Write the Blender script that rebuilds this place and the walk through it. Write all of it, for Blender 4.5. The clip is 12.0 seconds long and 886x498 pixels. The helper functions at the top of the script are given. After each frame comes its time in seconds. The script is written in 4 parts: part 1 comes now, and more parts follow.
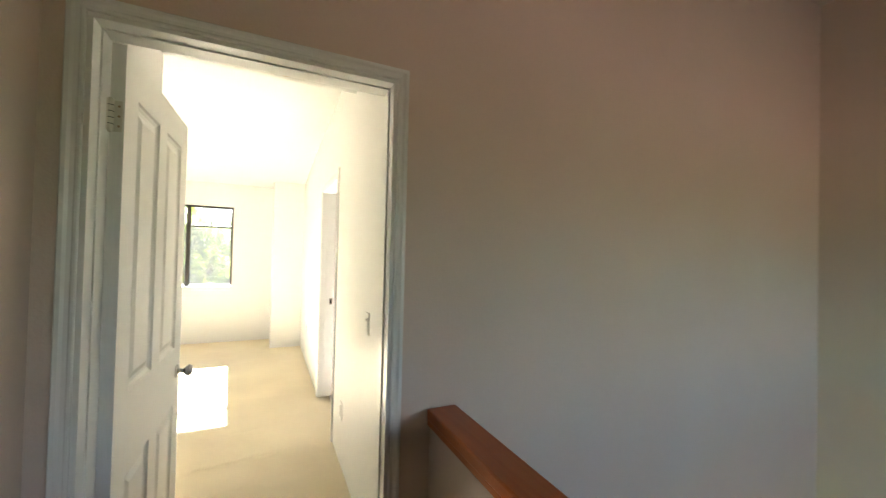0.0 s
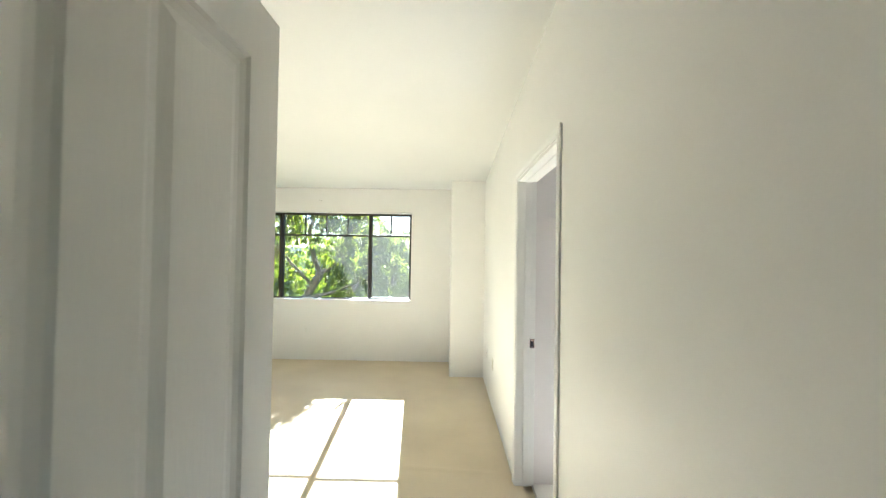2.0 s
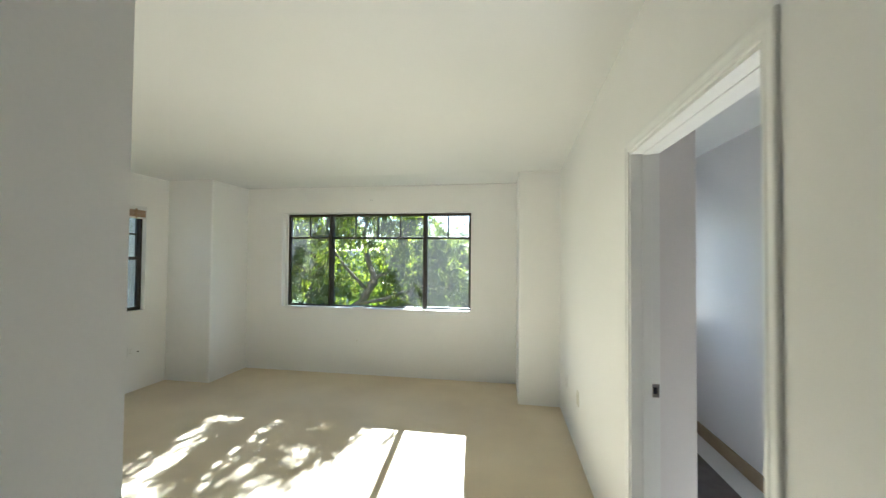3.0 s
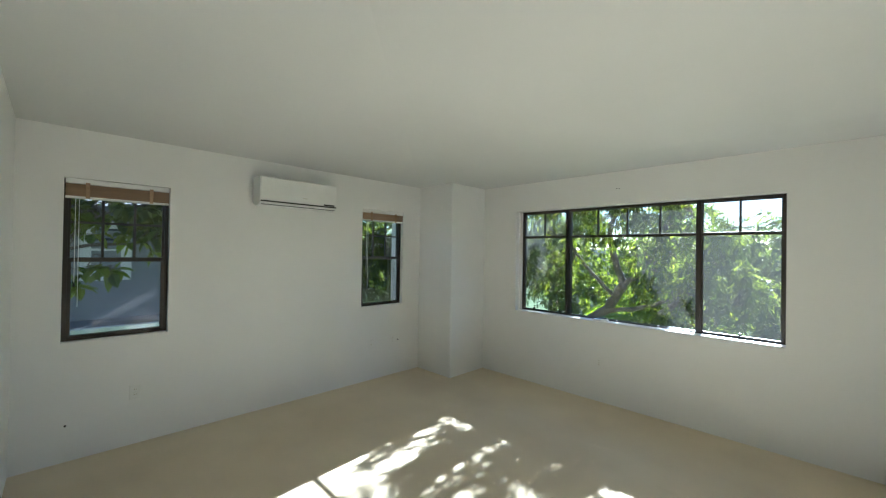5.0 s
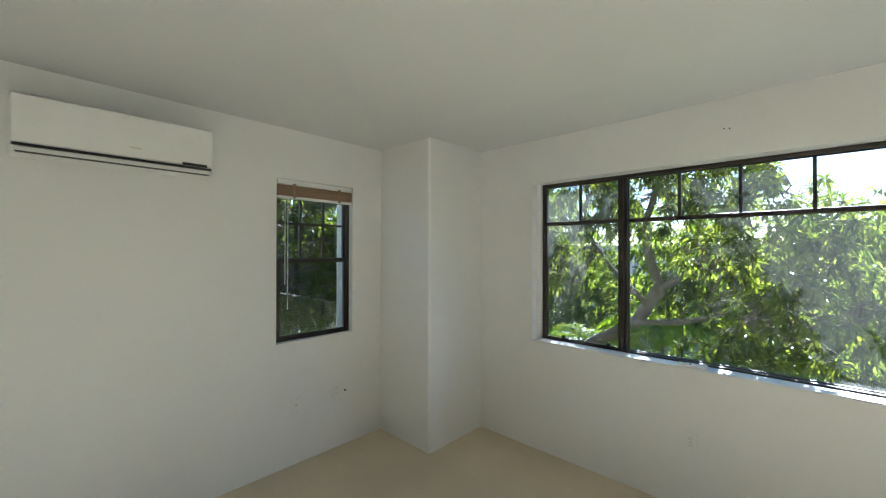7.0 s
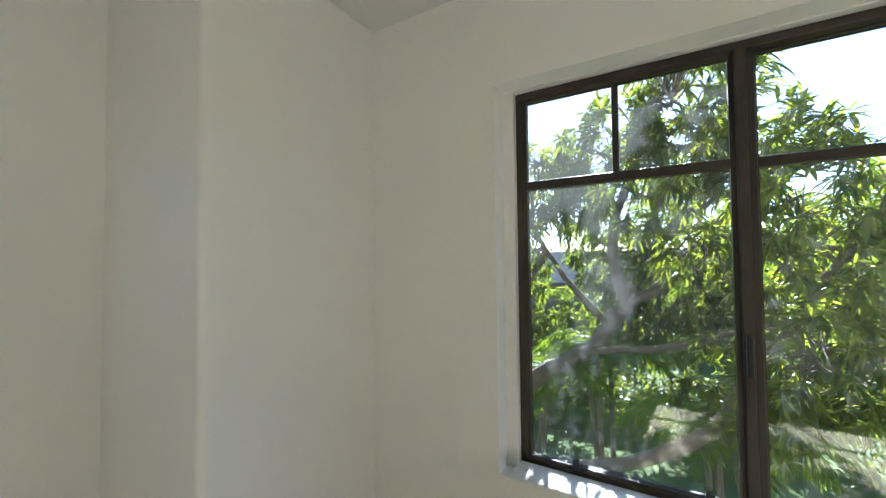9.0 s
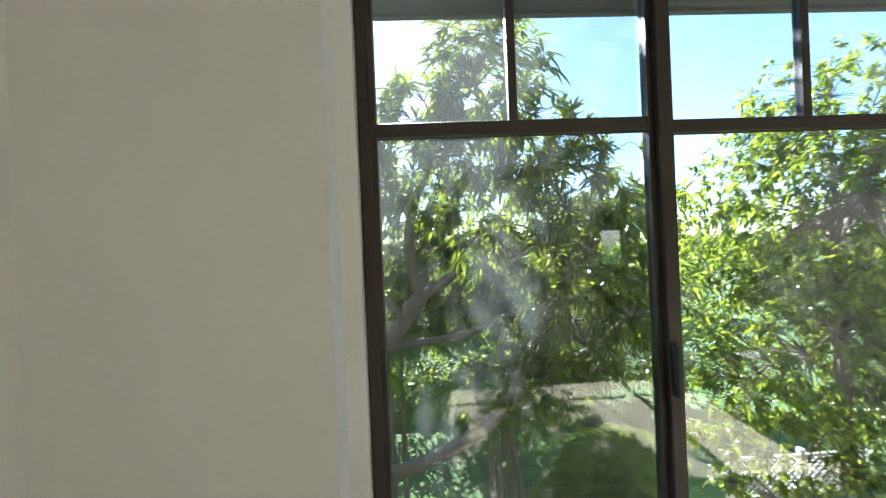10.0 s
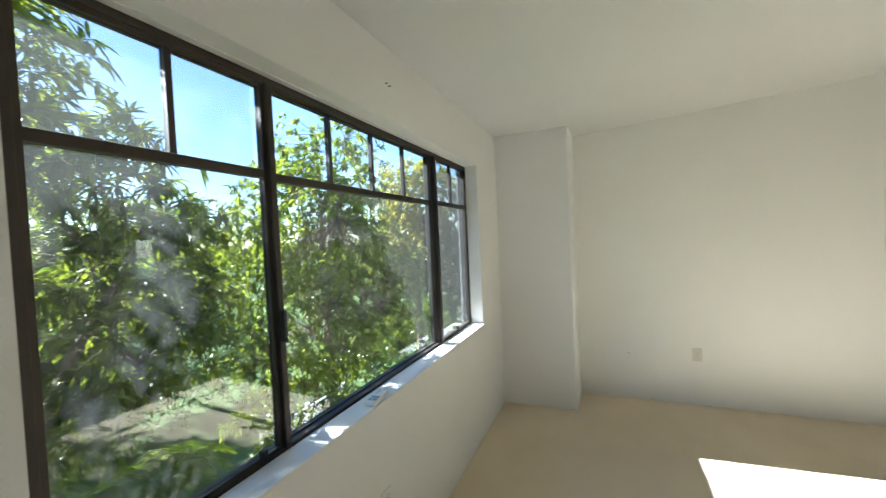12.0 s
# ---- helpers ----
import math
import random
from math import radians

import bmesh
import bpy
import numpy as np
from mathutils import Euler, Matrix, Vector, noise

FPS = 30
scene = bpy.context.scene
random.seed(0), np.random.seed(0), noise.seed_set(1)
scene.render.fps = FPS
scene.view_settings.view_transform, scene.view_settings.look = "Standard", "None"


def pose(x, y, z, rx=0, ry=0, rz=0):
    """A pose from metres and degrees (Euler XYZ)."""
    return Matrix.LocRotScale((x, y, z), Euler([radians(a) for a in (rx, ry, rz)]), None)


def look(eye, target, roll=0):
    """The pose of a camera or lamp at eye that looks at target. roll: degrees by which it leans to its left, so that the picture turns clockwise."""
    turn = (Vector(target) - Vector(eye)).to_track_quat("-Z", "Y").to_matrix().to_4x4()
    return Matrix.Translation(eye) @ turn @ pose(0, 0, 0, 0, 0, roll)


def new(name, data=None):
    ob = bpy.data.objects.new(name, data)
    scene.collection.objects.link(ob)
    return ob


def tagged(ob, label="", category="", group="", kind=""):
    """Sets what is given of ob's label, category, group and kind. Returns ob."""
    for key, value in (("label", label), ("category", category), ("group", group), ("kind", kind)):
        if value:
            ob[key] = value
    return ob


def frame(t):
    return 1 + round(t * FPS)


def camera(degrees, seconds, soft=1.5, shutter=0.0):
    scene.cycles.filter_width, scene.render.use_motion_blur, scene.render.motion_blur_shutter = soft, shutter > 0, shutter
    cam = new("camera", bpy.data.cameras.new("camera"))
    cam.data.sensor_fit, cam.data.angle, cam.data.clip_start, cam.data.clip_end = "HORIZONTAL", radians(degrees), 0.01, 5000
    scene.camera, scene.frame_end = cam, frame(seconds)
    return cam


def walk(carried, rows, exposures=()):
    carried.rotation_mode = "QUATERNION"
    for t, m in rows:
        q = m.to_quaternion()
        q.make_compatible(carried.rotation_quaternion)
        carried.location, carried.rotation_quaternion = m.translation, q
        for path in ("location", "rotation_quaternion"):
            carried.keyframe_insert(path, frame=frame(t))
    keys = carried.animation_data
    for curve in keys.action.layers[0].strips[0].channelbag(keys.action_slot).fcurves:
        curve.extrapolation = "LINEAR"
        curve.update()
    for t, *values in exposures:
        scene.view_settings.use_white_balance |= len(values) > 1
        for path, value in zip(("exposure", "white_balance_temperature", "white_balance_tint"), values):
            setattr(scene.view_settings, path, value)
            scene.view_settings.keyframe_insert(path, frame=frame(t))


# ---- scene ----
cam = camera(99.1, 12.0, soft=1.2, shutter=0.2)
PATH = [
    (0, (0.189, -0.602, 1.424), (1.029, 1.213, 1.456), 1.4),
    (0.5, (0.193, -0.236, 1.446), (0.657, 1.709, 1.473), 1.5),
    (1, (0.244, 0.08, 1.458), (0.48, 2.066, 1.492), 1.1),
    (1.5, (0.228, 0.422, 1.485), (0.257, 2.422, 1.517), 0.9),
    (2, (0.198, 0.762, 1.511), (0.176, 2.761, 1.544), 0.9),
    (2.5, (0.191, 1.082, 1.539), (0.108, 3.08, 1.57), 0.3),
    (3, (0.093, 1.435, 1.527), (-0.226, 3.409, 1.571), 0.5),
    (5, (-0.115, 2.07, 1.57), (-1.531, 3.482, 1.587), 0.9),
    (5.5, (-0.354, 2.318, 1.569), (-1.83, 3.667, 1.588), 0.8),
    (6, (-0.595, 2.678, 1.564), (-2.075, 4.022, 1.581), 0.3),
    (6.5, (-0.951, 3.058, 1.557), (-2.393, 4.444, 1.571), 0.2),
    (8.5, (-2.16, 4.634, 1.569), (-3.314, 6.267, 1.606), -0.4),
    (9, (-2.386, 4.99, 1.529), (-3.412, 6.705, 1.588), -0.6),
    (9.5, (-2.568, 5.248, 1.537), (-3.112, 7.172, 1.563), -1.7),
    (10, (-2.698, 5.476, 1.538), (-2.623, 7.474, 1.536), -2.4),
    (10.5, (-2.792, 5.561, 1.550), (-2.189, 7.468, 1.522), -2.55),
    (11, (-2.909, 5.518, 1.542), (-1.702, 7.113, 1.512), -2.8),
    (11.5, (-3.010, 5.386, 1.545), (-1.438, 6.622, 1.502), -2.6),
    (12, (-3.143, 5.221, 1.539), (-1.307, 6.013, 1.485), -2.7),
]
EXPOSURES = [
    (0.0, 5.38, 6050, 11), (0.6, 5.02, 5900, 11), (1.5, 4.7, 5500, 7), (2.0, 4.55, 5400, 7), (3.0, 3.86, 5250, 6),
    (5.0, 3.48, 5050, 5), (6.5, 3.53, 5150, 7), (8.5, 3.72, 5300, 10), (10.5, 3.58, 5400, 9), (12.0, 3.48, 5400, 8),
]
walk(cam, [(t, look(eye, target, roll)) for t, eye, target, roll in PATH], exposures=EXPOSURES)
# ---------- light ----------
world = bpy.data.worlds.new("sky")
scene.world = world
world.use_nodes = True
wn = world.node_tree
sky = wn.nodes.new("ShaderNodeTexSky")
sky.sky_type = "NISHITA"
sky.sun_disc = False
sky.air_density, sky.dust_density, sky.ozone_density = 1.0, 0.3, 2.5
sky.sun_elevation = radians(31.0)
sky.sun_rotation = radians(-4.6)
wn.nodes["Background"].inputs[1].default_value = 0.06
wn.links.new(sky.outputs[0], wn.nodes["Background"].inputs[0])

SUN_WAY = Vector((0.08, -1.0, -0.605))
sun = new("sun", bpy.data.lights.new("sun", "SUN"))
sun.data.energy, sun.data.angle, sun.data.color = 5.0, radians(0.5), (1.0, 0.95, 0.86)
sun.rotation_euler = SUN_WAY.to_track_quat("-Z", "Y").to_euler()


# ---------- materials ----------
def surface(name, a, b, scale=3.0, rough=0.6, bump=0.0, bump_scale=60.0, metal=0.0, fine=0.25, per_piece=0.0, stretch=(1, 1, 1), spec=0.5):
    """Two scales of colour change between a and b, with fine relief."""
    m = bpy.data.materials.new(name)
    m.use_nodes = True
    nt = m.node_tree
    p = nt.nodes["Principled BSDF"]
    p.inputs["Roughness"].default_value = rough
    p.inputs["Metallic"].default_value = metal
    p.inputs["Specular IOR Level"].default_value = spec
    geo = nt.nodes.new("ShaderNodeNewGeometry")
    mapping = nt.nodes.new("ShaderNodeMapping")
    mapping.inputs["Scale"].default_value = stretch
    nt.links.new(geo.outputs["Position"], mapping.inputs[0])
    big, small = nt.nodes.new("ShaderNodeTexNoise"), nt.nodes.new("ShaderNodeTexNoise")
    big.inputs["Scale"].default_value, big.inputs["Detail"].default_value = scale, 4
    small.inputs["Scale"].default_value, small.inputs["Detail"].default_value = bump_scale, 3
    for n in (big, small):
        nt.links.new(mapping.outputs[0], n.inputs["Vector"])
    mixf = nt.nodes.new("ShaderNodeMix")
    mixf.inputs[0].default_value = fine
    nt.links.new(big.outputs[0], mixf.inputs[2])
    nt.links.new(small.outputs[0], mixf.inputs[3])
    fac = mixf.outputs[0]
    if per_piece:
        info = nt.nodes.new("ShaderNodeNewGeometry")
        mx = nt.nodes.new("ShaderNodeMix")
        mx.inputs[0].default_value = per_piece
        nt.links.new(fac, mx.inputs[2])
        nt.links.new(info.outputs["Random Per Island"], mx.inputs[3])
        fac = mx.outputs[0]
    ramp = nt.nodes.new("ShaderNodeValToRGB")
    ramp.color_ramp.elements[0].position, ramp.color_ramp.elements[1].position = 0.3, 0.7
    ramp.color_ramp.elements[0].color, ramp.color_ramp.elements[1].color = (*a, 1), (*b, 1)
    nt.links.new(fac, ramp.inputs[0])
    nt.links.new(ramp.outputs[0], p.inputs["Base Color"])
    if bump:
        bn = nt.nodes.new("ShaderNodeBump")
        bn.inputs["Strength"].default_value, bn.inputs["Distance"].default_value = bump, 0.01
        nt.links.new(small.outputs[0], bn.inputs["Height"])
        nt.links.new(bn.outputs[0], p.inputs["Normal"])
    return m


def foliage(name, a, b, glow=0.45, rough=0.38):
    """Leaves: gloss on top, light shining through, each leaf a little different."""
    m = surface(name, a, b, scale=1.2, rough=rough, per_piece=0.6, bump_scale=25)
    nt = m.node_tree
    p = nt.nodes["Principled BSDF"]
    ramp = next(n for n in nt.nodes if n.type == "VALTORGB")
    tr = nt.nodes.new("ShaderNodeBsdfTranslucent")
    warm = nt.nodes.new("ShaderNodeMix")
    warm.data_type, warm.blend_type = "RGBA", "MULTIPLY"
    warm.inputs[0].default_value = 1.0
    warm.inputs[7].default_value = (2.20, 2.12, 0.62, 1)
    nt.links.new(ramp.outputs[0], warm.inputs[6])
    nt.links.new(warm.outputs[2], tr.inputs[0])
    mix = nt.nodes.new("ShaderNodeMixShader")
    mix.inputs[0].default_value = glow
    nt.links.new(p.outputs[0], mix.inputs[1])
    nt.links.new(tr.outputs[0], mix.inputs[2])
    nt.links.new(mix.outputs[0], nt.nodes["Material Output"].inputs[0])
    return m


def window_glass(name, dust_veil=0.010):
    """Grey-tinted pane with Fresnel gloss; its dust and old film residue also carry an added haze."""
    m = bpy.data.materials.new(name)
    m.use_nodes = True
    nt = m.node_tree
    nt.nodes.remove(nt.nodes["Principled BSDF"])
    clear, gloss, dirt_veil = nt.nodes.new("ShaderNodeBsdfTransparent"), nt.nodes.new("ShaderNodeBsdfGlossy"), nt.nodes.new("ShaderNodeBsdfTranslucent")
    # grey tint darkens the outdoor view against the room
    clear.inputs[0].default_value = (0.71, 0.725, 0.72, 1)
    gloss.inputs["Roughness"].default_value = 0.0
    dirt_veil.inputs[0].default_value = (0.85, 0.88, 0.9, 1)
    facing, power, fr = nt.nodes.new("ShaderNodeLayerWeight"), nt.nodes.new("ShaderNodeMath"), nt.nodes.new("ShaderNodeMapRange")
    facing.inputs[0].default_value = 0.5
    power.operation = "POWER"
    power.inputs[1].default_value = 5.0
    nt.links.new(facing.outputs["Facing"], power.inputs[0])
    nt.links.new(power.outputs[0], fr.inputs[0])
    fr.inputs[3].default_value, fr.inputs[4].default_value = 0.05, 1.0
    geo, noise_n, ramp = nt.nodes.new("ShaderNodeNewGeometry"), nt.nodes.new("ShaderNodeTexNoise"), nt.nodes.new("ShaderNodeMapRange")
    noise_n.inputs["Scale"].default_value, noise_n.inputs["Detail"].default_value = 2.2, 6
    nt.links.new(geo.outputs["Position"], noise_n.inputs["Vector"])
    nt.links.new(noise_n.outputs[0], ramp.inputs[0])
    # nearly even amount: residue plus a pale veil that lifts the darks
    for i, v in ((1, 0.40), (2, 0.72), (3, dust_veil * 0.45), (4, dust_veil * 0.6)):
        ramp.inputs[i].default_value = v
    a, b = nt.nodes.new("ShaderNodeMixShader"), nt.nodes.new("ShaderNodeMixShader")
    nt.links.new(ramp.outputs[0], a.inputs[0])
    nt.links.new(clear.outputs[0], a.inputs[1])
    nt.links.new(dirt_veil.outputs[0], a.inputs[2])
    nt.links.new(fr.outputs[0], b.inputs[0])
    nt.links.new(a.outputs[0], b.inputs[1])
    nt.links.new(gloss.outputs[0], b.inputs[2])
    nt.links.new(b.outputs[0], nt.nodes["Material Output"].inputs[0])
    return m


def screen_mesh(name):
    """Fine grey insect mesh, mostly open."""
    m = bpy.data.materials.new(name)
    m.use_nodes = True
    nt = m.node_tree
    nt.nodes.remove(nt.nodes["Principled BSDF"])
    clear, wire, mix = nt.nodes.new("ShaderNodeBsdfTransparent"), nt.nodes.new("ShaderNodeBsdfTranslucent"), nt.nodes.new("ShaderNodeMixShader")
    wire.inputs[0].default_value = (0.022, 0.022, 0.022, 1)
    mix.inputs[0].default_value = 0.17
    nt.links.new(clear.outputs[0], mix.inputs[1])
    nt.links.new(wire.outputs[0], mix.inputs[2])
    nt.links.new(mix.outputs[0], nt.nodes["Material Output"].inputs[0])
    return m


SCREEN = screen_mesh("insect_mesh")
WALL = surface("wall_paint", (0.79, 0.785, 0.76), (0.83, 0.825, 0.80), 1.3, 0.5, 0.045, 190)
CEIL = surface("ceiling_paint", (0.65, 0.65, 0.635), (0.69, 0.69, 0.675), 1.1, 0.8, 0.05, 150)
# the hall's dim warm light is mixed into this wall colour
HALL = surface("hall_paint_warm_lit", (0.645, 0.52, 0.44), (0.695, 0.57, 0.49), 1.5, 0.6, 0.10, 140)
TRIM = surface("trim_enamel", (0.78, 0.78, 0.76), (0.82, 0.82, 0.80), 4, 0.35, 0.03, 90)
DOOR = surface("door_enamel", (0.77, 0.765, 0.74), (0.81, 0.805, 0.78), 3, 0.38, 0.06, 120, stretch=(1, 1, 0.15))
CARPET = surface("carpet_pile", (0.62, 0.525, 0.370), (0.84, 0.745, 0.555), 1.1, 0.95, 0.5, 320, fine=0.45, spec=0.1)
BRONZE = surface("dark_bronze", (0.034, 0.028, 0.022), (0.055, 0.045, 0.036), 8, 0.5, 0.08, 200, metal=0.2)
GLASS = window_glass("window_glass")
CHROME = surface("chrome", (0.62, 0.62, 0.60), (0.72, 0.72, 0.70), 12, 0.16, metal=1.0)
PLASTIC = surface("white_plastic", (0.78, 0.78, 0.75), (0.82, 0.82, 0.79), 9, 0.35)
IVORY = surface("ivory_plastic", (0.62, 0.60, 0.52), (0.68, 0.66, 0.58), 9, 0.4)
BEIGE = surface("aged_beige_plastic", (0.60, 0.42, 0.27), (0.68, 0.49, 0.33), 9, 0.5)
BLACK = surface("black_plastic", (0.008, 0.008, 0.009), (0.014, 0.014, 0.015), 9, 0.45)
CAPWOOD = surface("varnished_wood", (0.42, 0.10, 0.022), (0.52, 0.15, 0.035), 6, 0.32, 0.05, 80, stretch=(8, 0.6, 8))
BLIND = surface("blind_wood", (0.30, 0.195, 0.115), (0.42, 0.29, 0.18), 8, 0.5, 0.05, 120, stretch=(6, 0.4, 6))
TILE = surface("pale_tile", (0.66, 0.64, 0.60), (0.74, 0.72, 0.68), 3, 0.3)
TAN = surface("tan_baseboard", (0.30, 0.22, 0.13), (0.36, 0.27, 0.17), 5, 0.5)
MAT = surface("dark_mat", (0.07, 0.06, 0.055), (0.12, 0.10, 0.09), 12, 0.9, 0.5, 200)
LILAC = surface("lilac_white_paint", (0.72, 0.69, 0.68), (0.77, 0.74, 0.73), 1.5, 0.6, 0.08, 140)
LAWN = surface("lawn", (0.040, 0.090, 0.009), (0.085, 0.145, 0.016), 0.5, 0.9, 0.6, 40, fine=0.4)
BARK = surface("bark", (0.10, 0.075, 0.055), (0.20, 0.16, 0.125), 5, 0.9, 0.6, 40, stretch=(1, 1, 0.4))
LEAF_DARK = foliage("leaf_dark", (0.048, 0.074, 0.018), (0.165, 0.195, 0.040), 0.62, 0.22)
LEAF_MID = foliage("leaf_mid", (0.060, 0.090, 0.022), (0.170, 0.205, 0.044), 0.60, 0.22)
LEAF_SHADE = foliage("leaf_shade", (0.040, 0.058, 0.018), (0.105, 0.130, 0.034), 0.52, 0.24)
LEAF_PALM = foliage("leaf_palm", (0.080, 0.135, 0.012), (0.180, 0.225, 0.020), 0.6)
LEAF_GOLD = foliage("leaf_gold", (0.110, 0.120, 0.012), (0.230, 0.205, 0.020), 0.5)
SIDING = surface("bluegrey_siding", (0.24, 0.25, 0.275), (0.28, 0.29, 0.315), 1.0, 0.7, 0.05, 60)
SHINGLE = surface("grey_shingle", (0.10, 0.105, 0.115), (0.17, 0.17, 0.175), 1.6, 0.9, 0.3, 25, per_piece=0.6)
STUCCO = surface("pale_stucco", (0.30, 0.28, 0.255), (0.38, 0.355, 0.325), 0.8, 0.85, 0.2, 40)
CONCRETE = surface("concrete", (0.12, 0.10, 0.08), (0.18, 0.15, 0.12), 1.2, 0.9, 0.2, 40)
EAVE = surface("eave_paint", (0.10, 0.095, 0.085), (0.15, 0.14, 0.125), 2, 0.7, 0.1, 60)
DARKPANE = surface("far_window", (0.03, 0.04, 0.05), (0.06, 0.075, 0.09), 1, 0.12)


# ---------- building blocks ----------
def mesh_of(bm, name):
    me = bpy.data.meshes.new(name)
    bmesh.ops.recalc_face_normals(bm, faces=bm.faces)
    bm.to_mesh(me)
    bm.free()
    return me


def part(name, bm, material, parent=None, label="", smooth=False):
    ob = new(name, mesh_of(bm, name))
    ob.data.materials.append(material)
    if smooth:
        for p in ob.data.polygons:
            p.use_smooth = True
    ob.parent = parent
    if label:
        ob["label"] = label
    return ob


def empty(name, x=0, y=0, z=0):
    ob = new(name)
    ob.empty_display_size = 0.05
    ob.location = (x, y, z)
    return ob


def box(bm, x0, x1, y0, y1, z0, z1, bevel=0.0):
    made = bmesh.ops.create_cube(bm, size=1.0)["verts"]
    for v in made:
        v.co = Vector(((x0 + x1) / 2 + v.co.x * (x1 - x0), (y0 + y1) / 2 + v.co.y * (y1 - y0), (z0 + z1) / 2 + v.co.z * (z1 - z0)))
    if bevel:
        edges = list({e for v in made for e in v.link_edges})
        bmesh.ops.bevel(bm, geom=edges, offset=bevel, segments=2, affect="EDGES", profile=0.5)
    return bm


def boxes(*rows, bevel=0.0):
    bm = bmesh.new()
    for r in rows:
        box(bm, *r, bevel=bevel)
    return bm


def turned(profile, steps=24, axis="z", origin=(0, 0, 0)):
    """A turned solid from (radius, height) pairs along an axis."""
    bm = bmesh.new()
    rings = []
    for r, h in profile:
        ring = []
        for i in range(steps):
            a = 2 * math.pi * i / steps
            c = (r * math.cos(a), r * math.sin(a), h)
            c = {"z": c, "x": (h, c[0], c[1]), "y": (c[0], h, c[1])}[axis]
            ring.append(bm.verts.new(Vector(c) + Vector(origin)))
        rings.append(ring)
    for p, q in zip(rings, rings[1:]):
        for i in range(steps):
            bm.faces.new((p[i], p[(i + 1) % steps], q[(i + 1) % steps], q[i]))
    bm.faces.new(rings[0])
    bm.faces.new(rings[-1])
    return bm


def setting(name, bm, material, label, category):
    return tagged(part(name, bm, material), label, category, kind="structure")


def pierced(axis, p0, p1, a0, a1, z0, z1, holes):
    """Wall across an axis: from p0 to p1 thick, a0 to a1 long, with holes (a0, a1, z0, z1)."""
    bm = bmesh.new()
    cuts = sorted({a0, a1, *[h[0] for h in holes], *[h[1] for h in holes]})
    for s, e in zip(cuts, cuts[1:]):
        here = sorted([h for h in holes if h[0] <= s and h[1] >= e], key=lambda h: h[2])
        z = z0
        spans = []
        for h in here:
            if h[2] > z:
                spans.append((z, h[2]))
            z = h[3]
        spans.append((z, z1))
        for lo, hi in spans:
            if axis == "y":
                box(bm, s, e, p0, p1, lo, hi)
            else:
                box(bm, p0, p1, s, e, lo, hi)
    bmesh.ops.remove_doubles(bm, verts=bm.verts, dist=0.0005)
    return bm


# ---------- the plan ----------
XW, XE = -3.994, 0.668          # west and east walls of the room
YS, YN = 1.811, 6.127           # south wall and the wall behind the alcove
YP, PW, PE = 5.485, -3.384, 0.245   # corner piers
PLATE, SOFFIT, RISE = 2.44, 2.44, 0.07
BW = (-2.828, -0.313, 0.846, 2.095)   # wide window: x, x, z, z
W1 = (2.050, 2.685, 0.857, 2.075)     # west windows: y, y, z, z
W2 = (4.572, 5.196, 0.885, 2.077)
ED = (2.370, 3.300, 0.0, 2.028)       # doorway in the east wall
YD = 0.662                            # hall face of the entry wall
DX0, DX1, DZ = -0.256, 0.590, 2.036   # entry opening
XP = -0.339                           # passage wall
GROUND = -2.95
TERRACE = -1.45                       # patio west of the house



def carpet():
    """Carpet sheet with a few low wrinkles, over a slab."""
    bm = boxes((-4.24, XE + 0.12, -3.2, 6.30, -0.30, -0.030), (-0.49, XE + 0.12, -3.2, 0.78, -0.029, 0.0))
    nx, ny = 110, 240
    x0, x1, y0, y1 = XW - 0.05, XE + 0.05, 0.78, YN + 0.05
    folds = ((0.05, 2.30, 0.30, 0.16, 0.007), (0.20, 3.45, 0.35, -0.10, 0.004), (-0.05, 1.95, 0.22, 0.30, 0.004), (0.15, 2.75, 0.28, 0.05, 0.004), (-0.6, 4.9, 0.30, -0.25, 0.004), (-1.4, 5.2, 0.40, 0.2, 0.003))
    grid = []
    for j in range(ny + 1):
        y = y0 + (y1 - y0) * j / ny
        row = []
        for i in range(nx + 1):
            x = x0 + (x1 - x0) * i / nx
            z = 0.0012 * noise.noise(Vector((x * 2.1, y * 2.1, 0.0)))
            for cx, cy, half, slope, h in folds:
                d = (y - cy - slope * (x - cx)) / 0.026
                z += h * math.exp(-d * d - ((x - cx) / half) ** 4)
            row.append(bm.verts.new((x, y, z)))
        grid.append(row)
    for j in range(ny):
        for i in range(nx):
            bm.faces.new((grid[j][i], grid[j][i + 1], grid[j + 1][i + 1], grid[j + 1][i]))
    return bm


setting("floor", carpet(), CARPET, "worn beige cut-pile carpet with low wrinkles", "floor")
setting("wall_north", pierced("y", 6.20, 6.30, -4.24, XE + 0.25, 0, 3.0, [BW]), WALL, "white painted wall with a wide window in an alcove", "wall")
setting("wall_alcove", pierced("y", YN, 6.20, -4.24, XE + 0.25, 0, 2.5, [(BW[0] - 0.038, BW[1], BW[2], BW[3] + 0.004)]), WALL, "white painted alcove wall round the wide window", "wall")
setting("wall_west", pierced("x", -4.24, XW, YS - 0.15, YN, 0, 3.0, [W1, W2]), WALL, "white painted wall with two narrow windows", "wall")
setting("wall_south", boxes((XW, XP - 0.12, YS - 0.12, YS, 0, 3.1), (XP - 0.12, XE, YS - 0.12, YS, 2.56, 3.1)), WALL, "white painted wall beside the entry passage", "wall")
setting("wall_passage", boxes((XP - 0.12, XP, YD + 0.118, YS, 0, 2.56)), WALL, "white painted side wall of the entry passage", "wall")
